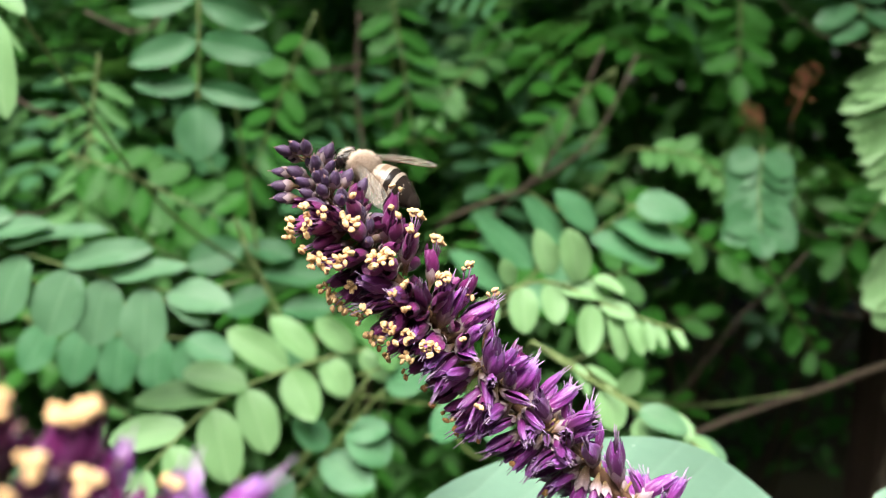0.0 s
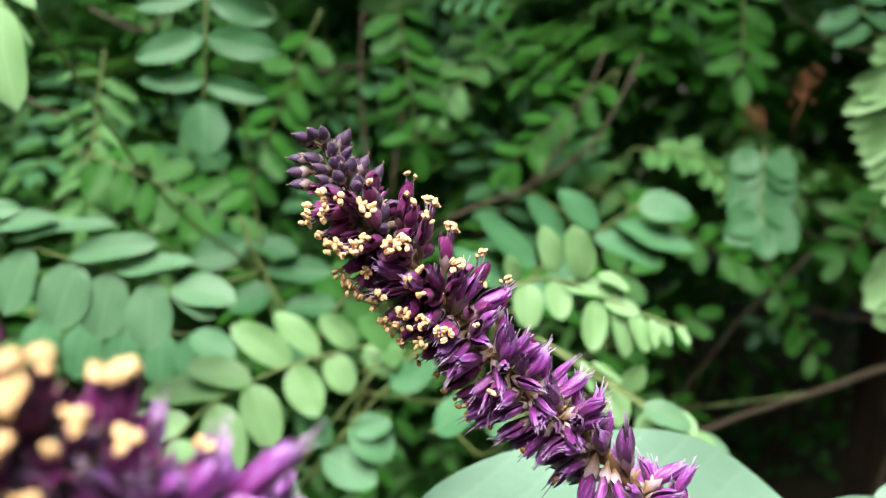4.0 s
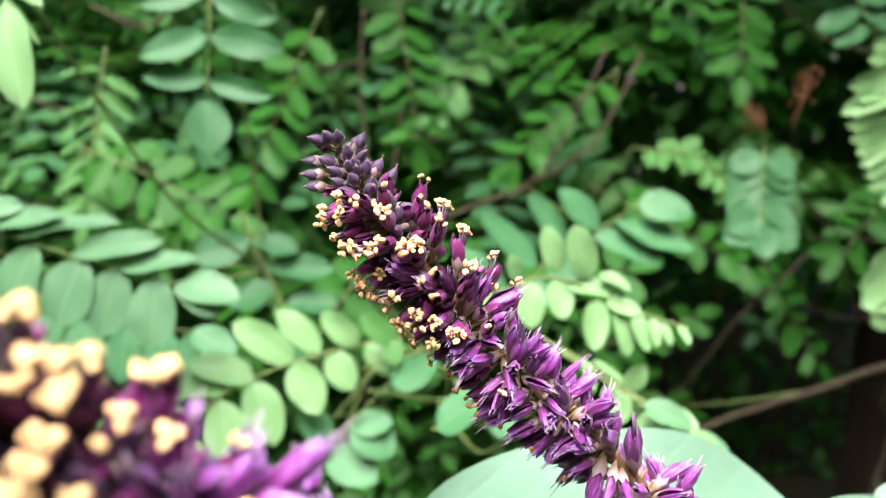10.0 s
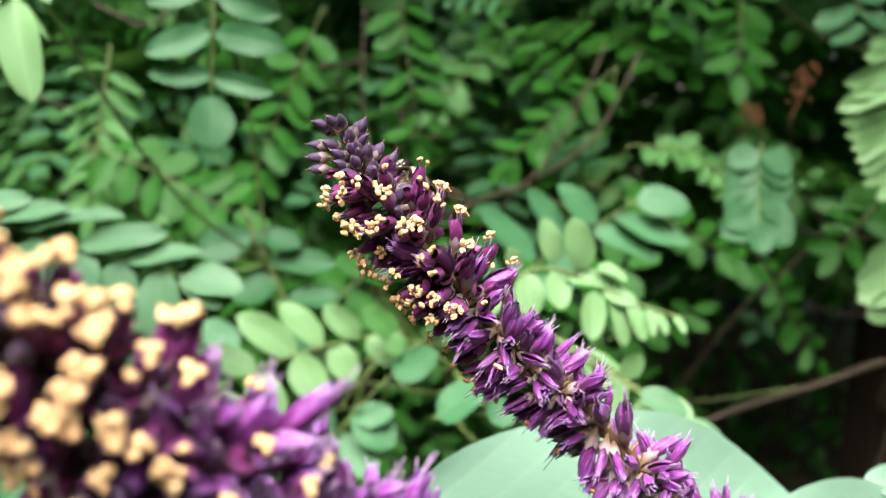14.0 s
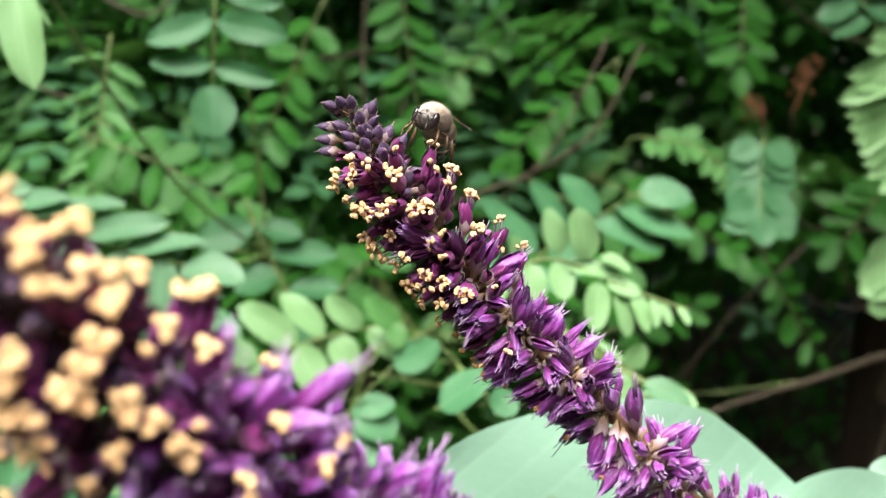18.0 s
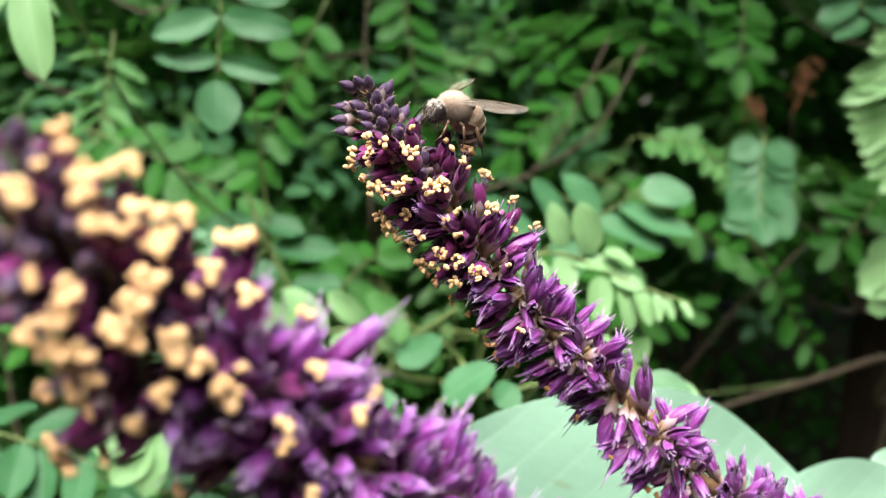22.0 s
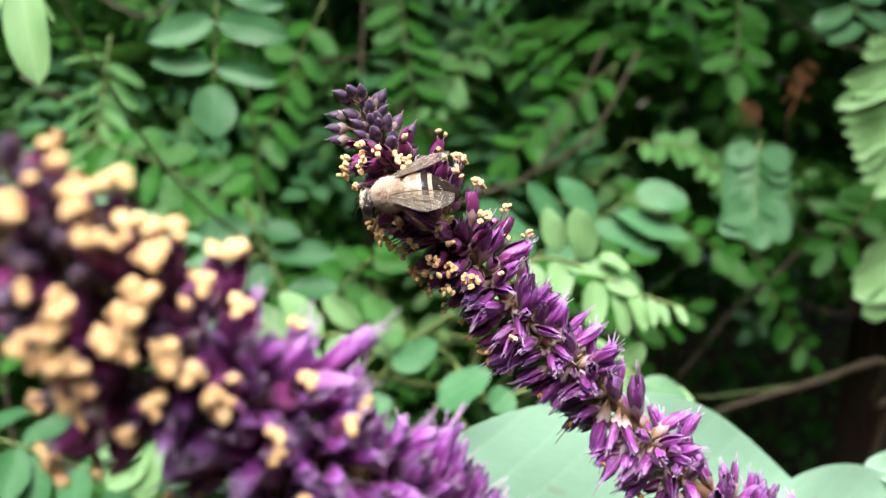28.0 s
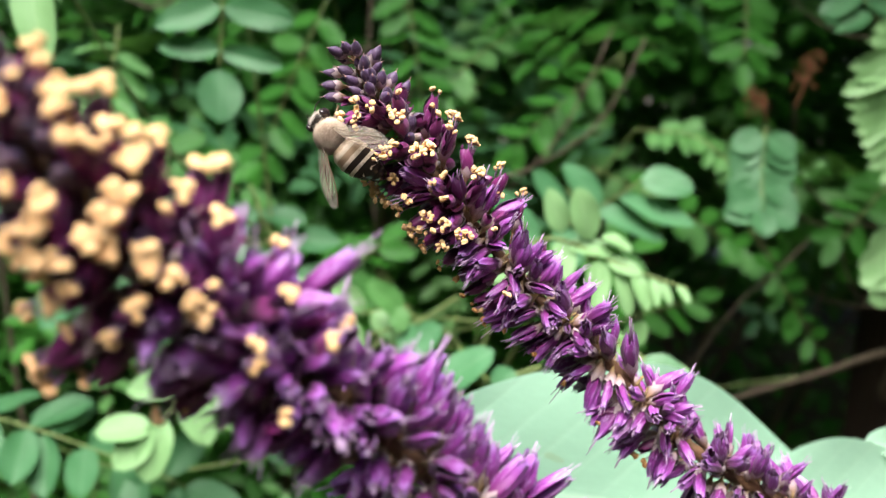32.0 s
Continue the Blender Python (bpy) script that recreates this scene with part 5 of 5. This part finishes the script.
for row in MAIN:
    pts = curve_points(row, 40)
    mains += pts
    child("branch", mesh_of("branch", *tube([stems_inv @ p for p in pts], [0.003 * (1.3 - 0.9 * i / 39) for i in range(40)], 8, 0.08, random.Random(2)), TWIG), stems)


def twig(points, radius, mat, name="twig"):
    pts = curve_points([stems_inv @ Vector(p) for p in points], 18)
    return child(name, mesh_of(name, *tube(pts, [radius * (1 - 0.45 * i / 17) for i in range(18)], 6, 0.08, random.Random(4)), mat), stems)


def to_main(p, among=None):
    """A way from a leaf's base back to the nearest stem below it."""
    q = min(among or mains, key=lambda s: (s - p).length + 2.0 * max(0, s.z - p.z + 0.05))
    return [q, q.lerp(p, 0.55) + Vector((0, 0.02, -0.03)), p]


for row, radius, mat in TWIGS:
    pts = [at(p) for p in row]
    twig(to_main(pts[-1])[:2] + pts[::-1], radius, mat)
trunk_points = [p for row in MAIN for p in curve_points(row, 40)]
for row, radius, mat in TWIGS:
    mains += [at(p) for p in row[len(row) // 2:]]
for leaf in key_leaves:
    foot = leaf.matrix_basis.translation
    twig(to_main(foot, trunk_points if foot.x > 0.12 else None), 0.0009, TWIG if foot.x > 0.12 else GREEN_STEM)
low = at(SPIKE_AXIS[-1])
joint = at((190, 240, -210))
twig([joint, joint.lerp(low, 0.6) + Vector((0.01, 0, 0.0)), low], 0.0024, GREEN_STEM)
near = at(NEAR_AXIS[-1])
twig([joint, joint.lerp(near, 0.55) + Vector((0, 0, -0.025)), near], 0.0024, GREEN_STEM)
twig(to_main(joint)[:2] + [joint], 0.003, TWIG)
leafy = broad.matrix_basis.translation
twig([joint, joint.lerp(leafy, 0.5) + Vector((0, 0.03, -0.03)), leafy], 0.0014, GREEN_STEM)


def dry_head(top, foot, seed):
    rng = random.Random(seed)
    a, b = at(top), at(foot)
    root = empty("dry_flower_head", Matrix.Translation(b), "withered rust-brown flower head on a thin twig", "dried flower")
    a, b = a - b, Vector((0, 0, 0))
    child("stem", mesh_of("stem", *tube([b, b.lerp(a, 0.5) + Vector((0.002, 0, 0.002)), a], [0.0009, 0.0008, 0.0005], 5), DRY), root)
    for _ in range(44):
        p = b.lerp(a, rng.uniform(0.45, 1.0)) + Vector([rng.uniform(-0.006, 0.006) for _ in range(3)])
        d = Vector([rng.uniform(-1, 1) for _ in range(3)]).normalized()
        s = d.orthogonal().normalized()
        child("floret", mesh_of("floret", *blob(Vector((0, 0, 0)), (s * 0.0008, d.cross(s) * 0.0007, d * 0.0017), 5, 6), DRY), root, Matrix.Translation(p))
    return root


for n, (top, foot) in enumerate(DRY_HEADS):
    head = dry_head(top, foot, n)
    twig(to_main(head.matrix_basis.translation), 0.001, TWIG)


# ---- the bee: y ahead, z along its back, metres ----
def fuzz(centre, radii, count, length, rng, skip=None):
    pieces = []
    for _ in range(count):
        d = Vector([rng.gauss(0, 1) for _ in range(3)]).normalized()
        if skip and skip(d):
            continue
        p = centre + Vector((d.x * radii[0], d.y * radii[1], d.z * radii[2]))
        e = (d + Vector((rng.uniform(-0.4, 0.4), rng.uniform(-0.8, 0.1), rng.uniform(-0.4, 0.4)))).normalized() * length * rng.uniform(0.6, 1.2)
        s = e.orthogonal().normalized() * length * 0.05
        t = e.cross(s).normalized() * length * 0.05
        pieces.append(([p + s, p - s * 0.5 + t, p - s * 0.5 - t, p + e], [(0, 1, 3), (1, 2, 3), (2, 0, 3)]))
    return joined(pieces)


def honey_bee():
    rng = random.Random(17)
    mm = 0.00113
    X, Y, Z, O = Vector((mm, 0, 0)), Vector((0, mm, 0)), Vector((0, 0, mm)), Vector((0, 0, 0))
    bee = empty("honey_bee", Matrix.Identity(4), "honey bee with tan fur and a dark striped abdomen", "bee")
    thorax = child("thorax", mesh_of("thorax", *blob(O, (X * 1.86, Z * 1.72, Y * 1.98), 12, 18), BEE_SKIN), bee)
    child("fur", mesh_of("fur", *fuzz(O, (1.82 * mm, 1.94 * mm, 1.68 * mm), 6500, 0.66 * mm, rng, lambda d: d.z > 0.86 and rng.random() < 0.45), FUR), thorax)
    head_at = Y * 2.75 - Z * 0.75
    head = child("head", mesh_of("head", *blob(O, (X * 1.75, Y * 0.85 + Z * 0.3, Z * 1.45 - Y * 0.35), 9, 14), BEE_DARK), bee, Matrix.Translation(head_at))
    child("fur", mesh_of("fur", *fuzz(O, (1.6 * mm, 0.85 * mm, 1.35 * mm), 1500, 0.42 * mm, rng, lambda d: abs(d.x) > 0.66 or d.z < -0.7), FACE_FUR), head)
    for s in (-1, 1):
        child("eye", mesh_of("eye", *blob(X * 1.35 * s + Z * 0.1 + Y * 0.12, (X * 0.5, Y * 0.74, Z * 1.15), 9, 12), EYE_MAT), head, None, "shiny black compound eye")
        pts = curve_points([Y * 0.75 + X * 0.3 * s + Z * 0.2, Y * 1.35 + X * 0.75 * s + Z * 0.3, Y * 1.9 + X * 1.1 * s - Z * 0.7, Y * 2.1 + X * 1.2 * s - Z * 1.6], 10)
        child("antenna", mesh_of("antenna", *tube(pts, [0.085 * mm] * 10, 6), BEE_DARK), head)
    # abdomen: overlapping rings, each dark with a pale hairy front edge
    rings = [(-1.6, 1.4), (-2.3, 1.95), (-3.6, 2.25), (-4.9, 2.2), (-6.1, 1.85), (-7.2, 1.25), (-8.4, 0.12)]

    def bow(y):
        return -0.045 * (y + 1.5) ** 2
    joint = Vector((0, -1.9, -0.2)) * mm
    abdomen = None
    for i in range(len(rings) - 1):
        (y0, r0), (y1, r1) = rings[i], rings[i + 1]
        verts, faces, slots = [], [], []
        rows, sides = 8, 20
        for k in range(rows + 1):
            f = k / rows
            y, r = y0 + (y1 - y0) * f * 1.04, r0 + (r1 - r0) * f + 0.10 * math.sin(math.pi * min(f * 0.8 + 0.2, 1)) + (0.03 if i else 0)
            if i == len(rings) - 2:
                r = r0 * math.sqrt(max(1 - f ** 1.7, 0.004))
            for j in range(sides):
                a = 2 * math.pi * j / sides
                verts.append(Vector((r * math.cos(a), y, 0.88 * r * math.sin(a) + bow(y))) * mm - joint)
        for k in range(rows):
            for j in range(sides):
                a, b = k * sides + j, k * sides + (j + 1) % sides
                faces.append((a, a + sides, b + sides, b))
                slots.append(1 if k < 3 and 0 < i < 4 else 2 if i < 2 else 0)
        hair = []
        for _ in range((700, 320, 260, 260, 60, 0)[i]):
            a, f = rng.uniform(0, 2 * math.pi), rng.uniform(-0.05, 0.9 if i == 0 else 0.18 if i < 3 else 0.26)
            y, r = y0 + (y1 - y0) * f, r0 + (r1 - r0) * f + 0.09
            p = Vector((r * math.cos(a), y, 0.88 * r * math.sin(a) + bow(y))) * mm - joint
            e = (Vector((math.cos(a) * 0.35, -1, math.sin(a) * 0.35)).normalized()) * (0.5 if i == 0 else 0.3) * mm
            w = Vector((-math.sin(a), 0, math.cos(a))) * 0.03 * mm
            n = len(verts)
            verts += [p - w, p + w, p + e]
            faces.append((n, n + 1, n + 2))
            slots.append(3)
        me = mesh_of("abdomen", verts, faces, [BEE_DARK, BEE_BAND, BEE_BROWN, FUR], True, slots)
        if abdomen is None:
            abdomen = child("abdomen", me, bee, Matrix.Translation(joint))
        else:
            child("abdomen_ring", me, abdomen)

    def wing(name, long, wide, side):
        """A wing that lies back along -y from its root, with raised veins."""
        verts, faces, n = [], [], 16
        lead, trail = [], []
        for k in range(n + 1):
            f = k / n
            front = wide * 0.30 * math.sin(math.pi * min(f * 0.9 + 0.02, 1)) ** 0.6
            rear = -wide * 0.70 * math.sin(math.pi * (f * 0.93 + 0.03)) ** 0.8 * (0.35 + 0.65 * f)
            wave = 0.08 * math.sin(6 * f)
            for v in (front, 0.5 * front + 0.5 * rear, rear):
                verts.append(Vector((side * (0.1 - v), -f * long, wave * (1 if v == front else 0.4))) * mm)
            lead.append(verts[-3])
            trail.append(verts[-2])
        for k in range(n):
            for j in range(2):
                a = k * 3 + j
                faces.append((a, a + 1, a + 4, a + 3))
        ob = child(name, mesh_of(name, verts, faces, WING), bee)
        lines = [tube(lead, [0.06 * mm] * (n + 1), 4), tube(trail[:13], [0.04 * mm] * 13, 4)]
        for k, (a, b) in enumerate(((3, 8), (5, 11), (8, 14))):
            lines.append(tube([lead[a], (lead[a] + trail[b]) / 2 + Z * 0.03, trail[b]], [0.03 * mm] * 3, 4))
            lines.append(tube([trail[a], (trail[a] + verts[b * 3 + 2]) / 2 + Z * 0.03, verts[b * 3 + 2]], [0.025 * mm] * 3, 4))
        for line in lines:
            child("vein", mesh_of("vein", *line, BEE_LEG), ob)
        return ob

    wings = []
    for s in (-1, 1):
        wings.append((wing("fore_wing", 8.5, 3.1, s), s, Vector((1.35 * s, 0.3, 1.25)) * mm, 0.0))
        wings.append((wing("hind_wing", 6.4, 2.4, s), s, Vector((1.3 * s, -0.5, 1.1)) * mm, 9.0))
    for s in (-1, 1):
        for k, (y, out, back, long) in enumerate(((1.1, 1.9, 1.6, 1.0), (0.1, 2.5, -0.6, 1.1), (-0.9, 2.6, -2.6, 1.35))):
            hip = Vector((0.9 * s, y, -1.3)) * mm
            knee = Vector((out * s, y + back * 0.5, -1.5)) * mm
            shin = Vector(((out + 0.5) * s, y + back, -2.9 * long)) * mm
            foot = Vector(((out + 0.2) * s, y + back * 1.35, -3.9 * long)) * mm
            leg = child("leg", mesh_of("leg", *tube([hip, hip.lerp(knee, 0.5), knee], [0.2 * mm, 0.26 * mm, 0.2 * mm], 7), BEE_LEG), bee)
            child("shin", mesh_of("shin", *tube([knee, knee.lerp(shin, 0.6), shin], [0.17 * mm, (0.34 if k == 2 else 0.2) * mm, (0.3 if k == 2 else 0.16) * mm], 7), BEE_LEG), leg)
            child("foot", mesh_of("foot", *tube([shin, shin.lerp(foot, 0.5), foot], [0.13 * mm, 0.1 * mm, 0.06 * mm], 6), BEE_LEG), leg)
    return bee, wings, abdomen, joint


bee, wings, abdomen, waist = honey_bee()
BEE_ROWS = [
    (0.0, (-11.2, 129.5, 11.6), (-0.80, 0.11, 0.59), (0.37, -0.77, 0.65)),
    (0.1, (-11.0, 130.2, 11.2), (-0.80, 0.11, 0.59), (0.37, -0.77, 0.65)),
    (0.2, (-11.0, 131.5, 10.4), (-0.80, 0.11, 0.59), (0.44, -0.62, 0.68)),
    (0.3, (-10.9, 134.0, 8.2), (-0.76, 0.10, 0.64), (0.52, -0.35, 0.70)),
    (0.4, (-9.0, 135.5, 3.0), (-0.70, 0.10, 0.70), (0.58, 0.10, 0.70)),
    (0.6, (-7.0, 136.0, -1.0), (-0.65, 0.05, 0.75), (0.50, 0.60, 0.50)),
    (1.2, (0.0, 138.5, -9.5), (-0.62, 0.00, 0.78), (0.11, 0.99, 0.09)),
    (2.0, (9.0, 142.5, -20.0), (-0.66, 0.00, 0.75), (0.11, 0.99, 0.09)),
    (5.0, (13.0, 144.0, -24.5), (-0.66, 0.00, 0.75), (0.12, 0.99, 0.07)),
    (9.0, (12.0, 144.0, -23.5), (-0.71, 0.00, 0.71), (0.10, 0.99, 0.10)),
    (12.0, (9.0, 143.0, -20.5), (-0.66, 0.00, 0.75), (0.10, 0.99, 0.10)),
    (13.3, (-5.0, 137.0, -2.5), (-0.62, 0.00, 0.78), (0.21, 0.96, 0.17)),
    (14.1, (-8.4, 133.5, 6.2), (-0.52, -0.21, 0.83), (0.39, 0.80, 0.45)),
    (14.5, (-5.8, 130.0, 6.8), (-0.42, -0.32, 0.85), (0.76, 0.38, 0.52)),
    (15.5, (-6.3, 127.5, 10.6), (-0.1, -0.80, 0.59), (0.45, 0.20, 0.87)),
    (16.5, (-6.6, 127.0, 12.6), (0.29, -0.95, -0.15), (-0.08, -0.18, 0.98)),
    (17.0, (-6.5, 127.0, 13.1), (0.29, -0.95, -0.15), (-0.08, -0.18, 0.98)),
    (17.5, (-6.0, 126.5, 13.3), (0.16, -0.98, -0.13), (0.11, -0.11, 0.99)),
    (18.0, (-6.4, 126.0, 12.3), (-0.28, -0.95, 0.11), (0.35, 0.01, 0.94)),
    (18.5, (-6.0, 125.0, 10.9), (-0.46, -0.52, 0.72), (0.78, 0.14, 0.60)),
    (19.0, (-4.9, 125.0, 10.7), (-0.54, -0.38, 0.75), (0.81, 0.02, 0.59)),
    (19.5, (-4.8, 123.0, 9.4), (-0.65, -0.38, 0.65), (0.68, 0.07, 0.73)),
    (20.0, (-4.7, 122.0, 9.6), (-0.82, -0.44, 0.38), (0.46, -0.09, 0.88)),
    (20.5, (-4.8, 121.0, 10.1), (-0.87, -0.44, 0.22), (0.29, -0.11, 0.95)),
    (21.0, (-7.4, 120.0, 10.3), (-0.90, -0.44, 0.00), (0.22, -0.45, 0.87)),
    (21.5, (-6.9, 120.0, 9.8), (-0.85, -0.52, 0.00), (0.24, -0.40, 0.88)),
    (22.0, (-5.7, 120.0, 10.3), (-0.79, -0.61, -0.05), (0.23, -0.37, 0.90)),
    (22.5, (-5.9, 120.0, 9.4), (-0.72, -0.67, -0.16), (0.18, -0.40, 0.90)),
    (23.0, (-7.3, 119.0, 9.4), (-0.70, -0.68, -0.21), (0.15, -0.43, 0.89)),
    (23.5, (-7.3, 118.0, 7.2), (-0.73, -0.67, -0.11), (0.28, -0.44, 0.85)),
    (24.0, (-7.2, 116.0, 3.0), (-0.64, 0.08, 0.77), (0.31, -0.88, 0.35)),
    (24.5, (-6.2, 116.0, 4.0), (-0.52, 0.08, 0.85), (0.41, -0.85, 0.33)),
    (25.5, (-7.9, 114.5, 1.8), (-0.89, 0.24, 0.39), (0.01, -0.84, 0.55)),
    (26.5, (-10.8, 114.0, 0.7), (-0.99, 0.10, -0.13), (-0.15, -0.86, 0.49)),
    (27.0, (-11.8, 114.0, -0.6), (-0.98, 0.10, -0.19), (-0.17, -0.89, 0.42)),
    (27.5, (-12.6, 114.0, -0.5), (-0.98, 0.10, -0.14), (-0.16, -0.82, 0.55)),
    (28.0, (-13.3, 114.0, -1.5), (-0.98, 0.10, -0.18), (-0.18, -0.82, 0.54)),
    (28.3, (-14.4, 114.0, 0.1), (-0.99, 0.10, 0.11), (-0.05, -0.91, 0.40)),
    (28.5, (-14.2, 114.0, -1.3), (-0.98, 0.10, 0.19), (-0.04, -0.95, 0.31)),
    (28.8, (-15.1, 114.0, -2.8), (-0.94, 0.10, 0.31), (-0.03, -0.97, 0.23)),
    (29.0, (-14.8, 114.0, -3.2), (-0.91, 0.22, 0.36), (-0.14, -0.96, 0.22)),
    (29.3, (-13.2, 114.0, -2.1), (-0.81, 0.25, 0.53), (-0.18, -0.97, 0.17)),
    (29.5, (-14.7, 114.0, -2.4), (-0.84, 0.18, 0.51), (-0.22, -0.96, -0.06)),
    (29.8, (-15.7, 114.5, -2.5), (-0.89, 0.12, 0.44), (-0.22, -0.95, -0.16)),
    (30.0, (-15.9, 114.5, -1.9), (-0.80, 0.12, 0.58), (-0.27, -0.92, -0.25)),
    (30.5, (-15.7, 115.0, -1.9), (-0.73, 0.12, 0.68), (-0.32, -0.91, -0.25)),
    (31.0, (-18.0, 116.0, -1.1), (-0.66, 0.10, 0.75), (-0.37, -0.91, -0.20)),
    (31.5, (-19.6, 117.0, -0.4), (-0.73, 0.10, 0.68), (-0.34, -0.91, -0.22)),
    (32.0, (-21.0, 118.0, 0.6), (-0.71, 0.08, 0.70), (-0.30, -0.93, -0.20)),
]
# degrees: how far the wings stand out from the body and rise above it, and how far the abdomen is bent down
SPREAD = [(0.0, 27, 2, -18), (0.2, 25, 2, -14), (0.6, 12, 2, 6), (1.5, 20, 4, 12), (14.5, 20, 4, 20), (16.5, 3, -8, 22), (18.0, 5, -6, 20), (19.0, 12, -4, 8), (20.0, 22, 0, 18), (21.0, 18, -6, 48), (22.0, 30, 2, 52), (23.0, 32, 2, 45), (23.5, 30, 2, 36), (24.0, 28, 2, 8),
          (24.5, 32, 2, 5), (26.5, 14, 0, 5), (27.5, 12, -2, 0), (28.3, 11, -2, 0), (29.5, 10, 0, 4), (30.3, 8, 0, 8), (31.0, 18, 2, 10), (32.0, 24, 4, 10)]
NEAR_SWAY = [
    (0.0, -0.02070, -0.34604),
    (0.5, -0.35906, -0.41973),
    (1.0, -0.21608, -0.32984),
    (1.5, -0.33519, -0.63065),
    (2.0, -0.12872, -0.38566),
    (2.5, -0.09391, -0.27646),
    (3.0, -0.08381, -0.15681),
    (3.5, -0.17688, -0.27982),
    (5.5, -0.03848, 0.14607),
    (6.0, -0.03481, 0.37966),
    (6.5, -0.12207, 0.25996),
    (7.0, -0.28014, -0.03440),
    (7.5, -0.24064, 0.13275),
    (8.0, 0.18799, 0.16068),
    (8.5, -0.07581, 0.09731),
    (9.0, -0.02002, 0.02610),
    (9.5, -0.17802, -0.08734),
    (10.0, -0.12272, 0.06228),
    (10.5, -0.14907, 0.08800),
    (11.0, -0.11460, 0.00970),
    (11.5, -0.07612, 0.12492),
    (12.0, 0.11000, -0.06595),
    (12.5, 0.08628, 0.15393),
    (13.0, 0.06125, 0.19601),
    (13.5, 0.00229, 0.18871),
    (14.0, 0.09654, 0.13866),
    (14.5, 0.20344, 0.19293),
    (16.5, -0.13114, -0.33159),
    (17.0, -0.07790, -0.21738),
    (17.5, -0.01786, 0.09203),
    (18.0, -0.10840, -0.09289),
    (18.5, -0.08227, -0.35102),
    (19.0, -0.12441, -0.10266),
    (19.5, -0.00591, -0.14609),
    (20.0, 0.02639, -0.13477),
    (20.5, 0.17551, 0.16015),
    (21.0, -0.04382, 0.02745),
    (21.5, 0.09567, -0.22052),
    (22.0, -0.05209, -0.08375),
    (22.5, -0.05532, -0.06343),
    (23.0, 0.22270, 0.13208),
    (23.5, 0.06672, -0.04930),
    (24.0, -0.12408, -0.00215),
    (24.5, 0.02809, 0.00175),
    (26.5, 0.21017, 0.13305),
    (27.0, -0.03077, 0.16158),
    (27.5, 0.00989, 0.25619),
    (28.0, 0.08420, 0.09485),
    (28.5, 0.09128, -0.13526),
    (29.0, 0.30665, -0.08954),
    (29.5, 0.09252, -0.02497),
    (30.0, 0.25721, -0.01845),
    (30.5, 0.35150, -0.06960),
    (31.0, 0.30557, -0.02344),
    (31.5, 0.43079, 0.03799),
    (32.0, 0.07367, -0.08818),
]


def motions():
    walk(bee, [(t, frame_of(at(p), way(f), way(n))) for t, p, f, n in BEE_ROWS])
    for ob, side, hinge, extra in wings:
        walk(ob, [(t, Matrix.Translation(hinge) @ pose(0, 0, 0, 0, 0, side * (a + extra)) @ pose(0, 0, 0, -7 - up * 0.8, side * 20, 0)) for t, a, up, _ in SPREAD])
    walk(abdomen, [(t, pose(*waist, bent, 0, 0)) for t, _, _, bent in SPREAD])
    rest = near_spike.matrix_basis.copy()
    walk(near_spike, [(t, Matrix.Translation(at((x, 0, z)) - at((0, 0, 0))) @ rest) for t, x, z in NEAR_SWAY])


motions()
